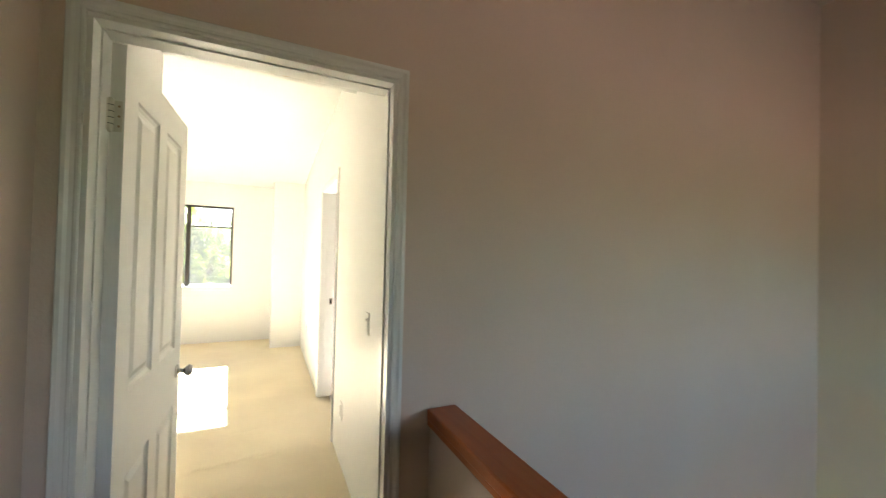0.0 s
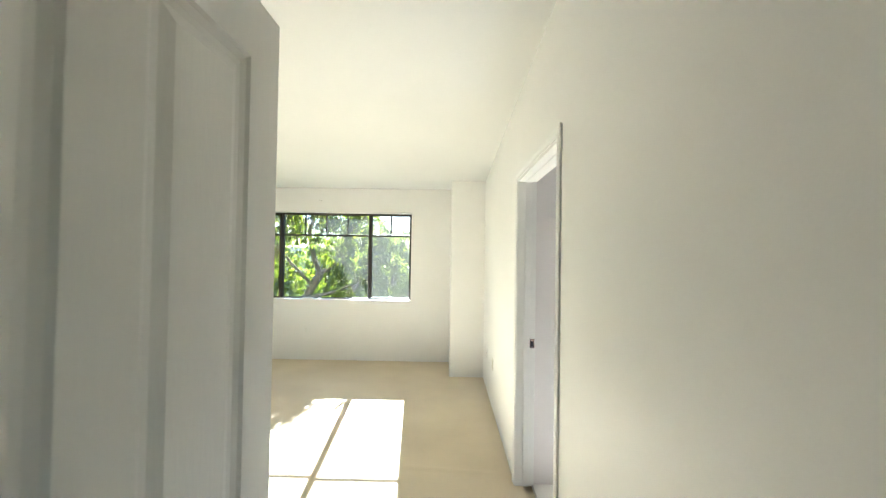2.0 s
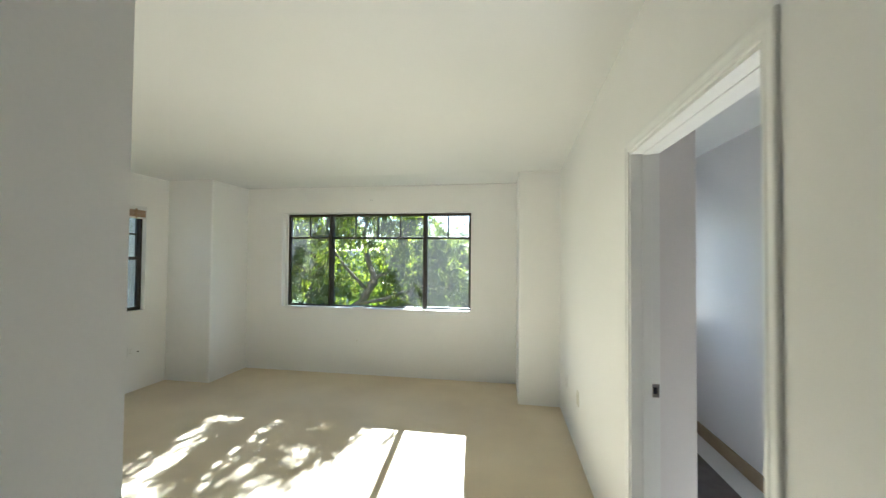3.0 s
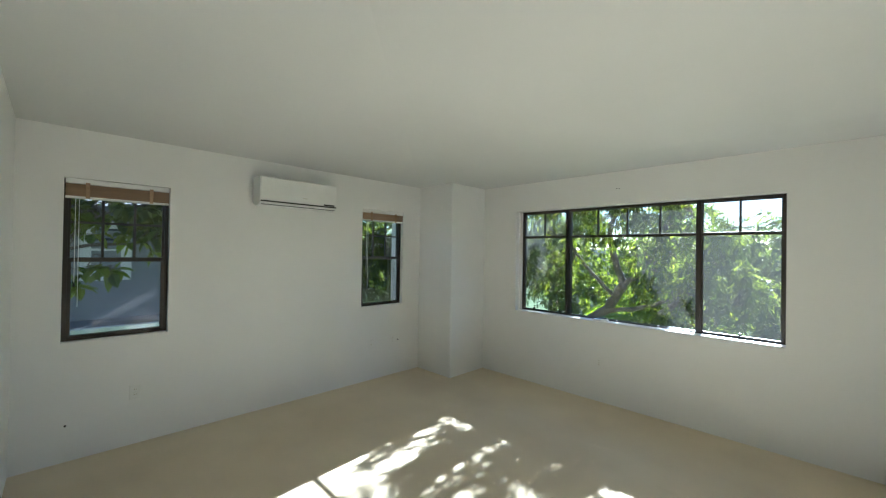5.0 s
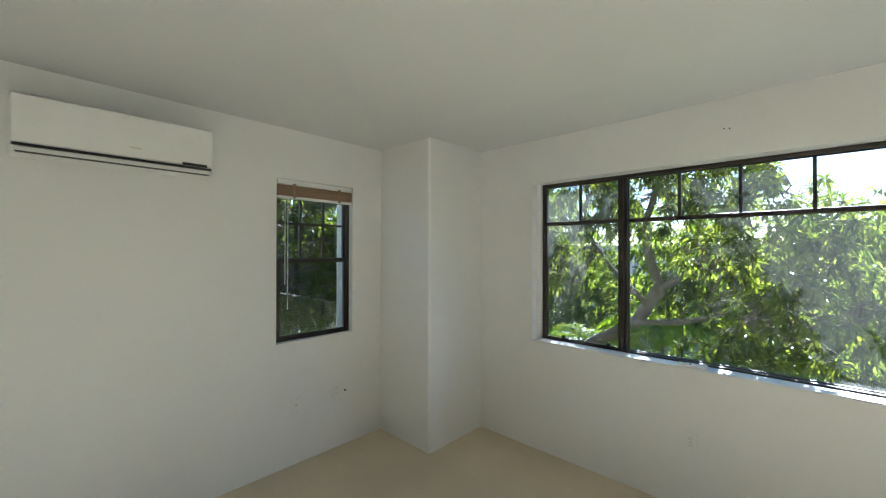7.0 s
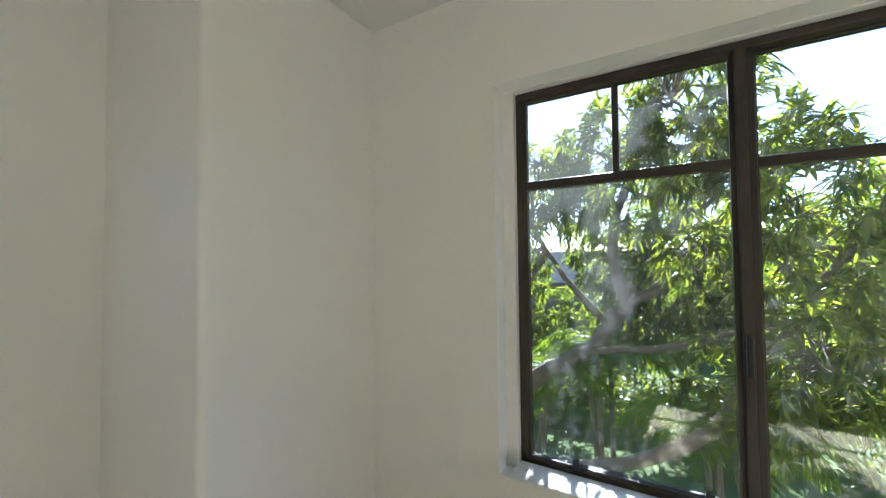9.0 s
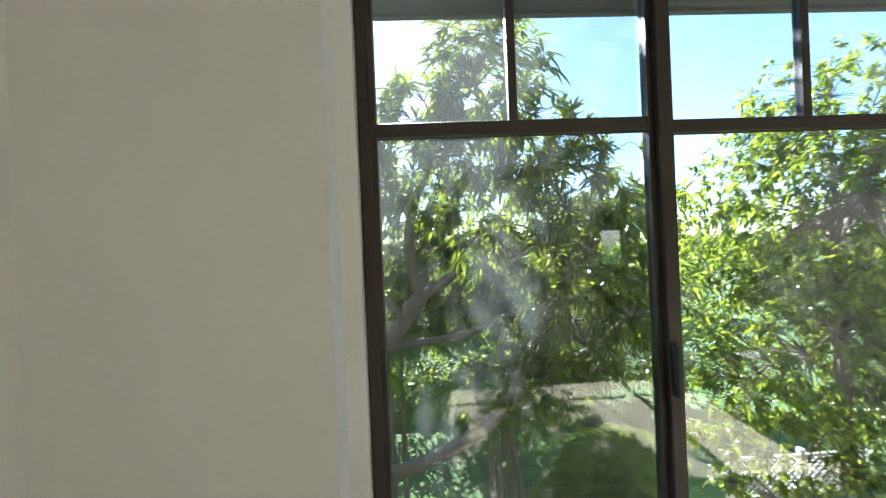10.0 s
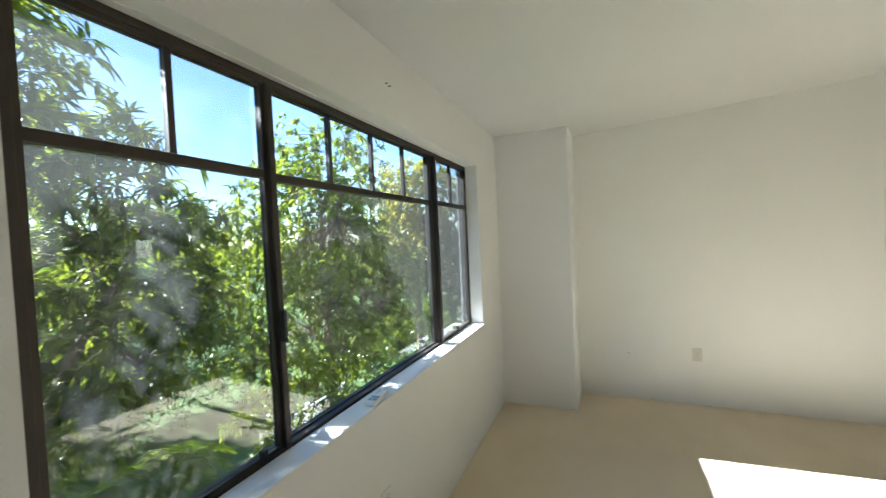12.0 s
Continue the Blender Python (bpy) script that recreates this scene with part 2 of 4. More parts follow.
setting("wall_east", pierced("x", XE, XE + 0.12, YD + 0.118, YN, 0, 3.1, [ED]), WALL, "white painted wall with a plain doorway", "wall")


def rounded_pier(x0, x1, corner_x):
    """A boxed pier whose one free vertical edge is a plaster bullnose."""
    bm = boxes((x0, x1, YP, YN, 0, 2.50))
    free = [e for e in bm.edges if all(abs(v.co.x - corner_x) < 1e-5 and abs(v.co.y - YP) < 1e-5 for v in e.verts)]
    bmesh.ops.bevel(bm, geom=free, offset=0.018, segments=5, affect="EDGES", profile=0.5)
    return bm


setting("pier_northwest", rounded_pier(XW, PW, PW), WALL, "white boxed pier in the room corner", "wall")
setting("pier_northeast", rounded_pier(PE, XE, PE), WALL, "white boxed pier in the room corner", "wall")
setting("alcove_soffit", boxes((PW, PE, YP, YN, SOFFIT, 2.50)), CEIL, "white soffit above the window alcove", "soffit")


def vault():
    """Hipped ceiling: one slope rises from the west wall, one from the alcove."""
    bm = bmesh.new()
    def at(x, y, up):
        return bm.verts.new((x, y, PLATE + RISE * min(x - XW, YP - y) + up))
    t = 0.12
    run = YP - YS
    for pts in (((XW, YP), (XW, YS), (XW + run, YS)), ((XW, YP), (XW + run, YS), (XE, YS), (XE, YP))):
        lo = [at(x, y, 0) for x, y in pts]
        hi = [at(x, y, t) for x, y in pts]
        bm.faces.new(lo)
        bm.faces.new(hi)
        for i in range(len(pts)):
            j = (i + 1) % len(pts)
            bm.faces.new((lo[i], lo[j], hi[j], hi[i]))
    return bm


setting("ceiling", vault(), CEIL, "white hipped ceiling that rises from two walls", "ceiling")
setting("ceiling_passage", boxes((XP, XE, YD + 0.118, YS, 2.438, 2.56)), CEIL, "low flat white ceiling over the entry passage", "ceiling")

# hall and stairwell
setting("wall_entry", pierced("y", YD, YD + 0.118, -0.49, 3.6, -2.0, 3.2, [(DX0, DX1, 0.0, DZ)]), HALL, "hall wall round the bedroom doorway, warm dim light put into its colour", "wall")
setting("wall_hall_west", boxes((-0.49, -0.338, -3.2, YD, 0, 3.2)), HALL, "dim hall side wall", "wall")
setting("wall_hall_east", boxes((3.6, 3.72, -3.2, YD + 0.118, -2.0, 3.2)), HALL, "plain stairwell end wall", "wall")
# opening is added out of view to let daylight into the hall
setting("wall_hall_south", pierced("y", -3.32, -3.2, -0.49, 3.72, -2.0, 3.2, [(1.95, 2.75, 0.9, 1.85)]), HALL, "plain stairwell wall with an unseen opening added for light", "wall")
# ceiling takes the same warm-lit colour, so its bounce is warmer
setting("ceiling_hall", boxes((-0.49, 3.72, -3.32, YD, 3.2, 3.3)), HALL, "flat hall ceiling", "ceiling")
setting("stairwell_floor", boxes((XE + 0.12, 3.6, -3.2, YD, -2.1, -2.0)), CARPET, "carpeted landing below the hall", "floor")

# small room behind the east doorway
setting("floor_east", boxes((XE + 0.12, 1.79, YD + 0.118, 5.2, -0.12, -0.002)), TILE, "pale floor of the side room", "floor")
setting("wall_side_room", boxes((1.79, 1.91, YD + 0.118, 5.2, 0, 2.44)), LILAC, "pale lilac-white wall of the side room", "wall")
setting("wall_east_room", boxes((XE + 0.12, 0.95, 3.303, 3.40, 0, 2.44)), LILAC, "pale lilac-white wall of the side room", "wall")
# hole is added out of sight so the sun brightens the side room
setting("wall_side_north", pierced("y", 5.2, 5.32, XE + 0.12, 1.91, 0, 2.44, [(1.02, 1.66, 0.95, 1.90)]), LILAC, "pale lilac-white end wall of the side room", "wall")
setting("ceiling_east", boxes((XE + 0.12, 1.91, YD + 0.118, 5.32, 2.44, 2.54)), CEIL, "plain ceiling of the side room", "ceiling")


# ---------- windows ----------
def pane(name, parent, bm):
    ob = part(name, bm, GLASS, parent)
    ob.visible_shadow = False
    return ob


def wide_window():
    x0, x1, z0, z1 = BW
    m1, m2, zb = -2.209, -0.919, 1.776
    ya, yb = 6.222, 6.285
    win = tagged(empty("window_1", (x0 + x1) / 2, 6.24, z0), "wide three-part sliding window with dark bronze frame and grid", "window", kind="structure")
    inv = Matrix.Translation((-(x0 + x1) / 2, -6.24, -z0))

    def add(name, bm, material, label="", parent=win):
        bm.transform(inv)
        return part(name, bm, material, parent, label)

    f = 0.024
    e = 0.001
    add("window_frame", boxes((x0 + e, x1 - e, ya, yb, z0 + e, z0 + f), (x0 + e, x1 - e, ya, yb, z1 - f, z1 - e), (x0 + e, x0 + f, ya, yb, z0 + f, z1 - f), (x1 - f, x1 - e, ya, yb, z0 + f, z1 - f), bevel=0.003), BRONZE)
    add("mullion", boxes((m1 - 0.020, m1 + 0.004, ya - 0.012, yb - 0.02, z0 + f, z1 - f), (m1 + 0.006, m1 + 0.024, ya + 0.010, yb, z0 + f, z1 - f), bevel=0.003), BRONZE)
    add("mullion", boxes((m2 - 0.024, m2 - 0.006, ya + 0.010, yb, z0 + f, z1 - f), (m2 - 0.004, m2 + 0.020, ya - 0.012, yb - 0.02, z0 + f, z1 - f), bevel=0.003), BRONZE)
    yg = 6.252
    for a, b, n in ((x0 + f, m1 - 0.021, 2), (m1 + 0.024, m2 - 0.024, 4), (m2 + 0.021, x1 - f, 2)):
        side = n == 2
        yc = yg - 0.014 if side else yg + 0.012
        s = 0.012 if side else 0.006
        add("sash", boxes((a, b, yc - 0.012, yc + 0.012, z0 + f, z0 + f + s), (a, b, yc - 0.012, yc + 0.012, z1 - f - s, z1 - f), (a, a + s, yc - 0.012, yc + 0.012, z0 + f + s, z1 - f - s), (b - s, b, yc - 0.012, yc + 0.012, z0 + f + s, z1 - f - s)), BRONZE)
        add("rail", boxes((a + s, b - s, yc - 0.013, yc + 0.013, zb - 0.014, zb + 0.014), bevel=0.003), BRONZE)
        step = (b - a) / n
        for i in range(n):
            p, q = a + i * step + (0.009 if i else s), a + (i + 1) * step - (0.009 if i < n - 1 else s)
            if i:
                add("muntin", boxes((p - 0.018, p, yc - 0.011, yc + 0.011, zb + 0.014, z1 - f - s), bevel=0.002), BRONZE)
            ob = add("pane", boxes((p, q, yc - 0.002, yc + 0.002, zb + 0.014, z1 - f - s)), GLASS)
            ob.visible_shadow = False
        ob = add("pane", boxes((a + s, b - s, yc - 0.002, yc + 0.002, z0 + f + s, zb - 0.014)), GLASS)
        ob.visible_shadow = False
        if side:
            ob = add("insect_screen", boxes((a + 0.002, b - 0.002, 6.2795, 6.2805, z0 + f, z1 - f)), SCREEN, "fine grey insect screen")
            ob.visible_shadow = False
    add("handle", boxes((m1 - 0.016, m1 - 0.002, ya - 0.030, ya - 0.012, 1.225, 1.330), bevel=0.004), BLACK, "small black pull latch")
    for x in (x0 + 0.18, x0 + 0.52, x1 - 0.30):
        add("latch", boxes((x - 0.010, x + 0.010, ya - 0.008, ya + 0.012, z0 + f, z0 + f + 0.035), bevel=0.003), BLACK, "small black sash stop")
    add("window_sill", boxes((x0 + 0.001, x1 - 0.001, YN - 0.016, ya - 0.002, z0 + 0.001, z0 + 0.014), bevel=0.004), TRIM, "white painted sill board")
    return win


def sash_window(name, row, screened, label):
    """A narrow single-hung window in the west wall, with six small panes above."""
    y0, y1, z0, z1 = row
    xa, xb = -4.105, -4.045
    zm = z0 + (z1 - z0) * 0.505
    win = tagged(empty(name, -4.07, (y0 + y1) / 2, z0), label, "window", kind="structure")
    inv = Matrix.Translation((4.07, -(y0 + y1) / 2, -z0))

    def add(kind, bm, material, lab=""):
        bm.transform(inv)
        return part(kind, bm, material, win, lab)

    e, f = 0.001, 0.026
    add("window_frame", boxes((xa, xb, y0 + e, y1 - e, z0 + e, z0 + f), (xa, xb, y0 + e, y1 - e, z1 - f, z1 - e), (xa, xb, y0 + e, y0 + f, z0 + f, z1 - f), (xa, xb, y1 - f, y1 - e, z0 + f, z1 - f), bevel=0.003), BRONZE)
    a, b = y0 + f, y1 - f
    # lower sash, inside
    s = 0.022
    add("lower_sash", boxes((xb - 0.028, xb - 0.004, a, b, z0 + f, z0 + f + s), (xb - 0.028, xb - 0.004, a, b, zm - 0.018, zm + 0.014), (xb - 0.028, xb - 0.004, a, a + s, z0 + f + s, zm - 0.018), (xb - 0.028, xb - 0.004, b - s, b, z0 + f + s, zm - 0.018), bevel=0.002), BRONZE)
    add("pane", boxes((xb - 0.018, xb - 0.014, a + s, b - s, z0 + f + s, zm - 0.018)), GLASS).visible_shadow = False
    # upper sash with its grid
    t = 0.014
    add("upper_sash", boxes((xa + 0.004, xb - 0.030, a, b, z1 - f - t, z1 - f), (xa + 0.004, xb - 0.030, a, b, zm - 0.012, zm + 0.016), (xa + 0.004, xb - 0.030, a, a + t, zm + 0.016, z1 - f - t), (xa + 0.004, xb - 0.030, b - t, b, zm + 0.016, z1 - f - t), bevel=0.002), BRONZE)
    lo, hi = zm + 0.016, z1 - f - t
    zc = zm + (hi - zm) * 0.50
    w = (b - a) / 3
    add("muntin", boxes((xa + 0.008, xb - 0.034, a + t, b - t, zc - 0.009, zc + 0.009), bevel=0.002), BRONZE)
    for i in range(3):
        p, q = a + i * w + (0.009 if i else t), a + (i + 1) * w - (0.009 if i < 2 else t)
        for u, v in ((lo, zc - 0.009), (zc + 0.009, hi)):
            if i:
                add("muntin", boxes((xa + 0.008, xb - 0.034, p - 0.018, p, u, v), bevel=0.002), BRONZE)
            add("pane", boxes((xa + 0.018, xa + 0.022, p, q, u, v)), GLASS).visible_shadow = False
    if screened:
        add("insect_screen", boxes((xa - 0.006, xa - 0.005, a, b, z0 + f, zm)), SCREEN, "fine grey insect screen").visible_shadow = False
    add("window_sill", boxes((xb + 0.002, XW + 0.006, y0 + e, y1 - e, z0 + 0.001, z0 + 0.013), bevel=0.003), TRIM, "white painted sill board")
    return win


def raised_blind(row, slats):
    """A wooden blind drawn up under its head rail, with its cords."""
    y0, y1, z0, z1 = row
    x = XW - 0.022
    th = tagged(empty("window_blind", x, (y0 + y1) / 2, z1 - 0.05), "tan wooden slat blind drawn up below a white head rail", "blind", group="raised window blinds")
    inv = Matrix.Translation((-x, -(y0 + y1) / 2, -(z1 - 0.05)))

    def add(kind, bm, material, lab="", smooth=False):
        bm.transform(inv)
        return part(kind, bm, material, th, lab, smooth)

    a, b = y0 + 0.008, y1 - 0.008
    add("head_rail", boxes((x - 0.020, x + 0.020, a, b, z1 - 0.040, z1 - 0.004), bevel=0.003), TRIM, "white metal head rail")
    z = z1 - 0.044
    rnd = random.Random(int(y0 * 100))
    for i in range(slats):
        d = rnd.uniform(-0.002, 0.002)
        add("slat", boxes((x - 0.024 + d, x + 0.024 + d, a + 0.002, b - 0.002, z - 0.0032, z)), BLIND)
        z -= 0.0052
    add("bottom_rail", boxes((x - 0.024, x + 0.024, a, b, z - 0.016, z), bevel=0.004), TRIM, "pale bottom rail")
    for y in (a + 0.12, b - 0.12):
        add("ladder_tape", boxes((x + 0.026, x + 0.0275, y - 0.012, y + 0.012, z - 0.014, z1 - 0.030)), BLIND)
    cord = turned([(0.0022, 0.0), (0.0022, 0.62)], 6, "z", (x + 0.018, a + 0.055, z - 0.64))
    add("cord", cord, IVORY)
    add("cord", turned([(0.0022, 0.0), (0.0022, 0.80)], 6, "z", (x + 0.018, a + 0.075, z - 0.82)), IVORY)
    add("tassel", turned([(0.003, 0.0), (0.007, 0.006), (0.005, 0.028), (0.002, 0.034)], 10, "z", (x + 0.018, a + 0.055, z - 0.672)), BLACK)
    return th


wide_window()
sash_window("window_2", W1, False, "narrow single-hung window with dark bronze frame and grid")
sash_window("window_3", W2, True, "narrow single-hung window with dark bronze frame and grid")
raised_blind(W1, 17)
raised_blind(W2, 15)


# ---------- door trim and doors ----------
def casing(name, axis, face, way, a0, a1, top, w, label):
    """Moulded trim round an opening, on the face of a wall; way is the side it stands out to."""
    bm = bmesh.new()
    profile = [(0.0, 0.0005), (0.0, 0.007), (0.003, 0.009), (w * 0.20, 0.009), (w * 0.30, 0.007), (w * 0.52, 0.008), (w * 0.70, 0.012), (w * 0.92, 0.012), (w, 0.009), (w, 0.0005)]
    rings = []
    for o, out in profile:
        p = face + way * out
        ring = []
        for a, z in ((a0 - o, 0.0), (a0 - o, top + o), (a1 + o, top + o), (a1 + o, 0.0)):
            ring.append(bm.verts.new((a, p, z) if axis == "y" else (p, a, z)))
        rings.append(ring)
    for lo, hi in zip(rings, rings[1:]):
        for i in range(3):
            bm.faces.new((lo[i], lo[i + 1], hi[i + 1], hi[i]))
    return setting(name, bm, TRIM, label, "trim")


def jamb(name, axis, p0, p1, a0, a1, top, label):
    t = 0.019
    s0, s1 = p0 + (p1 - p0) * 0.40, p0 + (p1 - p0) * 0.72
    rows = [(p0, p1, a0, a0 + t, 0, top - t), (p0, p1, a1 - t, a1, 0, top - t), (p0, p1, a0, a1, top - t, top),
            (s0, s1, a0 + t, a0 + t + 0.005, 0, top - t - 0.005), (s0, s1, a1 - t - 0.005, a1 - t, 0, top - t - 0.005), (s0, s1, a0 + t, a1 - t, top - t - 0.005, top - t)]
    th = tagged(empty(name), label, "trim", kind="structure")
    for kind, (p, q, a, b, z0, z1) in zip(("side_jamb", "side_jamb", "head_jamb", "door_stop", "door_stop", "door_stop"), rows):
        bm = bmesh.new()
        if axis == "y":
            box(bm, a, b, p, q, z0, z1, bevel=0.001)
        else:
            box(bm, p, q, a, b, z0, z1, bevel=0.001)
        part(kind, bm, TRIM, th)
    return th


casing("trim_entry_hall", "y", YD, -1, DX0 + 0.006, DX1 - 0.006, DZ - 0.006, 0.040, "white moulded casing round the entry door")
jamb("jamb_entry", "y", YD - 0.002, YD + 0.120, DX0, DX1, DZ, "white door jamb")
casing("trim_east", "x", XE, -1, ED[0] + 0.006, ED[1] - 0.006, ED[3] - 0.006, 0.048, "white moulded casing round the side doorway")
jamb("jamb_east", "x", XE - 0.002, XE + 0.122, ED[0], ED[1], ED[3], "white jamb of the side doorway")


def panel_door():
    """A four-panel leaf; the hinge edge is the origin, the leaf lies along +y, its hall side faces +x."""
    W, H, T = 0.808, 2.002, 0.035
    door = tagged(empty("door_1", DX0 + 0.0545, YD + 0.1225, 0.012), "white four-panel door standing wide open", "door", kind="structure")
    st, mid = 0.112, 0.100
    cols = ((st, W / 2 - mid / 2), (W / 2 + mid / 2, W - st))
    rows_ = ((0.22, 0.70), (0.955, H - 0.125))
    bm = boxes((-T, 0, 0, st, 0, H), (-T, 0, W - st, W, 0, H))
    for z0, z1 in rows_:
        box(bm, -T, 0, W / 2 - mid / 2, W / 2 + mid / 2, z0, z1)
    for z0, z1 in ((0, 0.22), (0.70, 0.955), (H - 0.125, H)):
        box(bm, -T, 0, st, W - st, z0, z1)
    part("leaf", bm, DOOR, door)
    for a, b in cols:
        for z0, z1 in rows_:
            pm = bmesh.new()
            for side in (0, 1):
                def q(inset, depth):
                    x = -depth if side == 0 else -T + depth
                    return [pm.verts.new((x, y, z)) for y, z in ((a + inset, z0 + inset), (b - inset, z0 + inset), (b - inset, z1 - inset), (a + inset, z1 - inset))]
                loops = [q(0.0, 0.0), q(0.006, 0.006), q(0.018, 0.011), q(0.030, 0.011), q(0.052, 0.003)]
                for lo, hi in zip(loops, loops[1:]):
                    for i in range(4):
                        pm.faces.new((lo[i], lo[(i + 1) % 4], hi[(i + 1) % 4], hi[i]))
                pm.faces.new(loops[-1])
            part("panel", pm, DOOR, door)
    for way in (1, -1):
        x = 0.0 if way > 0 else -T
        prof = [(0.031, 0.0), (0.031, 0.005), (0.026, 0.009), (0.012, 0.012), (0.011, 0.030), (0.020, 0.036), (0.026, 0.046), (0.0265, 0.054), (0.022, 0.062), (0.010, 0.066)]
        part("knob", turned([(r, x + way * h) for r, h in prof], 28, "x", (0, W - 0.062, 0.838)), CHROME, door, "polished chrome round knob", smooth=True)
    part("latch_plate", boxes((-0.030, -0.005, W - 0.0005, W + 0.0015, 0.808, 0.868)), CHROME, door, "brass-coloured latch plate")
    for z in (0.20, 1.745):
        px, py = -T + 0.0055, -0.0105
        hb = turned([(0.0078, 0.0), (0.0078, 0.090)], 14, "z", (px, py, z))
        for tip in (z - 0.004, z + 0.090):
            box(hb, px - 0.005, px + 0.005, py - 0.005, py + 0.005, tip, tip + 0.004, bevel=0.001)
        hinge = part("hinge", hb, IVORY, door, "paint-spattered metal butt hinge", smooth=False)
        part("hinge_leaf", boxes((-T + 0.001, -0.004, -0.0024, -0.0003, z, z + 0.09), bevel=0.0006), IVORY, hinge)
        part("hinge_leaf", boxes((-0.0353, -0.0332, -0.036, -0.011, z, z + 0.09), bevel=0.0006), IVORY, hinge)
        for seam in (0.018, 0.036, 0.054, 0.072):
            part("seam", turned([(0.0082, 0.0), (0.0082, 0.0018)], 14, "z", (px, py, z + seam)), BLACK, hinge)
        for sz in (0.016, 0.045, 0.074):
            part("screw", turned([(0.0034, -0.0024), (0.0034, -0.0030), (0.001, -0.0032)], 10, "y", (-0.012, 0, z + sz)), TAN, hinge)
    door.rotation_euler = (0, 0, radians(-1.3))
    return door


panel_door()


def strike_plate():
    s = boxes((XE + 0.080, XE + 0.118, ED[1] - 0.0215, ED[1] - 0.0192, 0.905, 0.965), bevel=0.0008)
    th = tagged(part("strike_plate", s, CHROME), "small metal strike plate on the white door jamb", "strike plate")
    part("latch_hole", boxes((XE + 0.092, XE + 0.108, ED[1] - 0.0222, ED[1] - 0.0214, 0.920, 0.950)), BLACK, th)


strike_plate()


# ---------- small things on the walls ----------
def wall_plate(name, m, kind, label, category, group="", material=None):
    """A cover plate in the local xz plane, standing out along +y."""
    material = material or PLASTIC
    th = tagged(empty(name), label, category, group=group)
    part("cover_plate", boxes((-0.035, 0.035, 0.0, 0.006, -0.057, 0.057), bevel=0.0025), material, th)
    if kind == "outlet":
        for z in (-0.020, 0.020):
            o = part("socket", boxes((-0.016, 0.016, 0.006, 0.008, z - 0.014, z + 0.014), bevel=0.004), material, th)
            for x in (-0.006, 0.006):
                part("slot", boxes((x - 0.0012, x + 0.0012, 0.008, 0.0085, z - 0.004, z + 0.005)), TAN, o)
    elif kind == "switch":
        part("rocker", boxes((-0.017, 0.017, 0.0062, 0.0095, -0.034, 0.034), bevel=0.0015), PLASTIC, th)
        part("slider", boxes((-0.010, 0.010, 0.0095, 0.0150, 0.014, 0.026), bevel=0.002), PLASTIC, th)
    else:
        part("jack", boxes((-0.008, 0.008, 0.006, 0.009, -0.008, 0.008), bevel=0.002), IVORY, th)
    for z in ((0.0,) if kind == "outlet" else (-0.042, 0.042)):
        part("screw", turned([(0.003, 0.006), (0.003, 0.0075), (0.001, 0.008)], 10, "y", (0, 0, z)), CHROME, th)
    th.matrix_world = m
    return th


O = "white wall outlets"
wall_plate("wall_outlet", pose(XW, 2.480, 0.415, 0, 0, -90), "outlet", "white duplex outlet low on the white wall", "outlet", O)
wall_plate("wall_outlet", pose(XW, 5.040, 0.455, 0, 0, -90), "outlet", "white duplex outlet below the narrow window", "outlet", O)
wall_plate("phone_jack", pose(XW, 4.720, 0.430, 0, 0, -90), "jack", "small white phone jack plate on the wall", "wall plate")
wall_plate("wall_outlet", pose(-1.790, YN, 0.415, 0, 0, 180), "outlet", "white duplex outlet under the wide window", "outlet", O)
wall_plate("wall_outlet", pose(XE, 4.530, 0.440, 0, 0, 90), "outlet", "ivory duplex outlet low on the white wall", "outlet", O, IVORY)
wall_plate("phone_jack", pose(XE, 5.060, 0.415, 0, 0, 90), "jack", "small white painted-over jack plate", "wall plate")
wall_plate("light_switch", pose(XE, 1.335, 1.060, 0, 0, 90), "switch", "white rocker dimmer switch inside the entry", "switch")
wall_plate("wall_outlet", pose(XE, 2.000, 0.360, 0, 0, 90), "outlet", "white duplex outlet low in the entry passage", "outlet", O)
cj = tagged(part("cable_stub", turned([(0.006, 0.0), (0.006, 0.012), (0.003, 0.014), (0.003, 0.024)], 10, "x", (XW, 5.125, 0.435)), BLACK), "short black coaxial stub on the wall", "cable")
cj2 = tagged(part("cable_stub", turned([(0.008, 0.0), (0.007, 0.004), (0.003, 0.010)], 10, "x", (XW, 2.085, 0.262)), BLACK), "small dark cable hole cap on the wall", "cable")
for x, z in ((-1.625, 2.262), (-1.600, 2.258)):
    tagged(part("nail", turned([(0.0015, 0.0), (0.0015, -0.010), (0.004, -0.011), (0.004, -0.013)], 8, "y", (x, YN, z)), BLACK), "small dark nail stuck in the white wall", "nail", group="nails")


def smoke_detector():
    th = tagged(empty("smoke_detector", 0.245, 1.610, 2.438), "round beige plastic smoke detector on the ceiling", "smoke detector")
    part("base_ring", turned([(0.068, 0.0), (0.068, -0.012), (0.064, -0.016)], 36), BEIGE, th)
    part("body", turned([(0.060, -0.016), (0.060, -0.030), (0.052, -0.046), (0.034, -0.054), (0.010, -0.056)], 36), BEIGE, th, smooth=True)
    part("test_button", turned([(0.009, -0.055), (0.009, -0.060), (0.006, -0.061)], 16, "z", (0.020, 0.0, 0)), BEIGE, th)
    for i in range(10):
        a = 2 * math.pi * i / 10
        bm = boxes((-0.010, 0.010, -0.0015, 0.0015, -0.029, -0.020))
        bm.transform(Matrix.Rotation(a, 4, "Z") @ Matrix.Translation((0, -0.0605, 0)))
        part("vent_slot", bm, BEIGE, th)


smoke_detector()


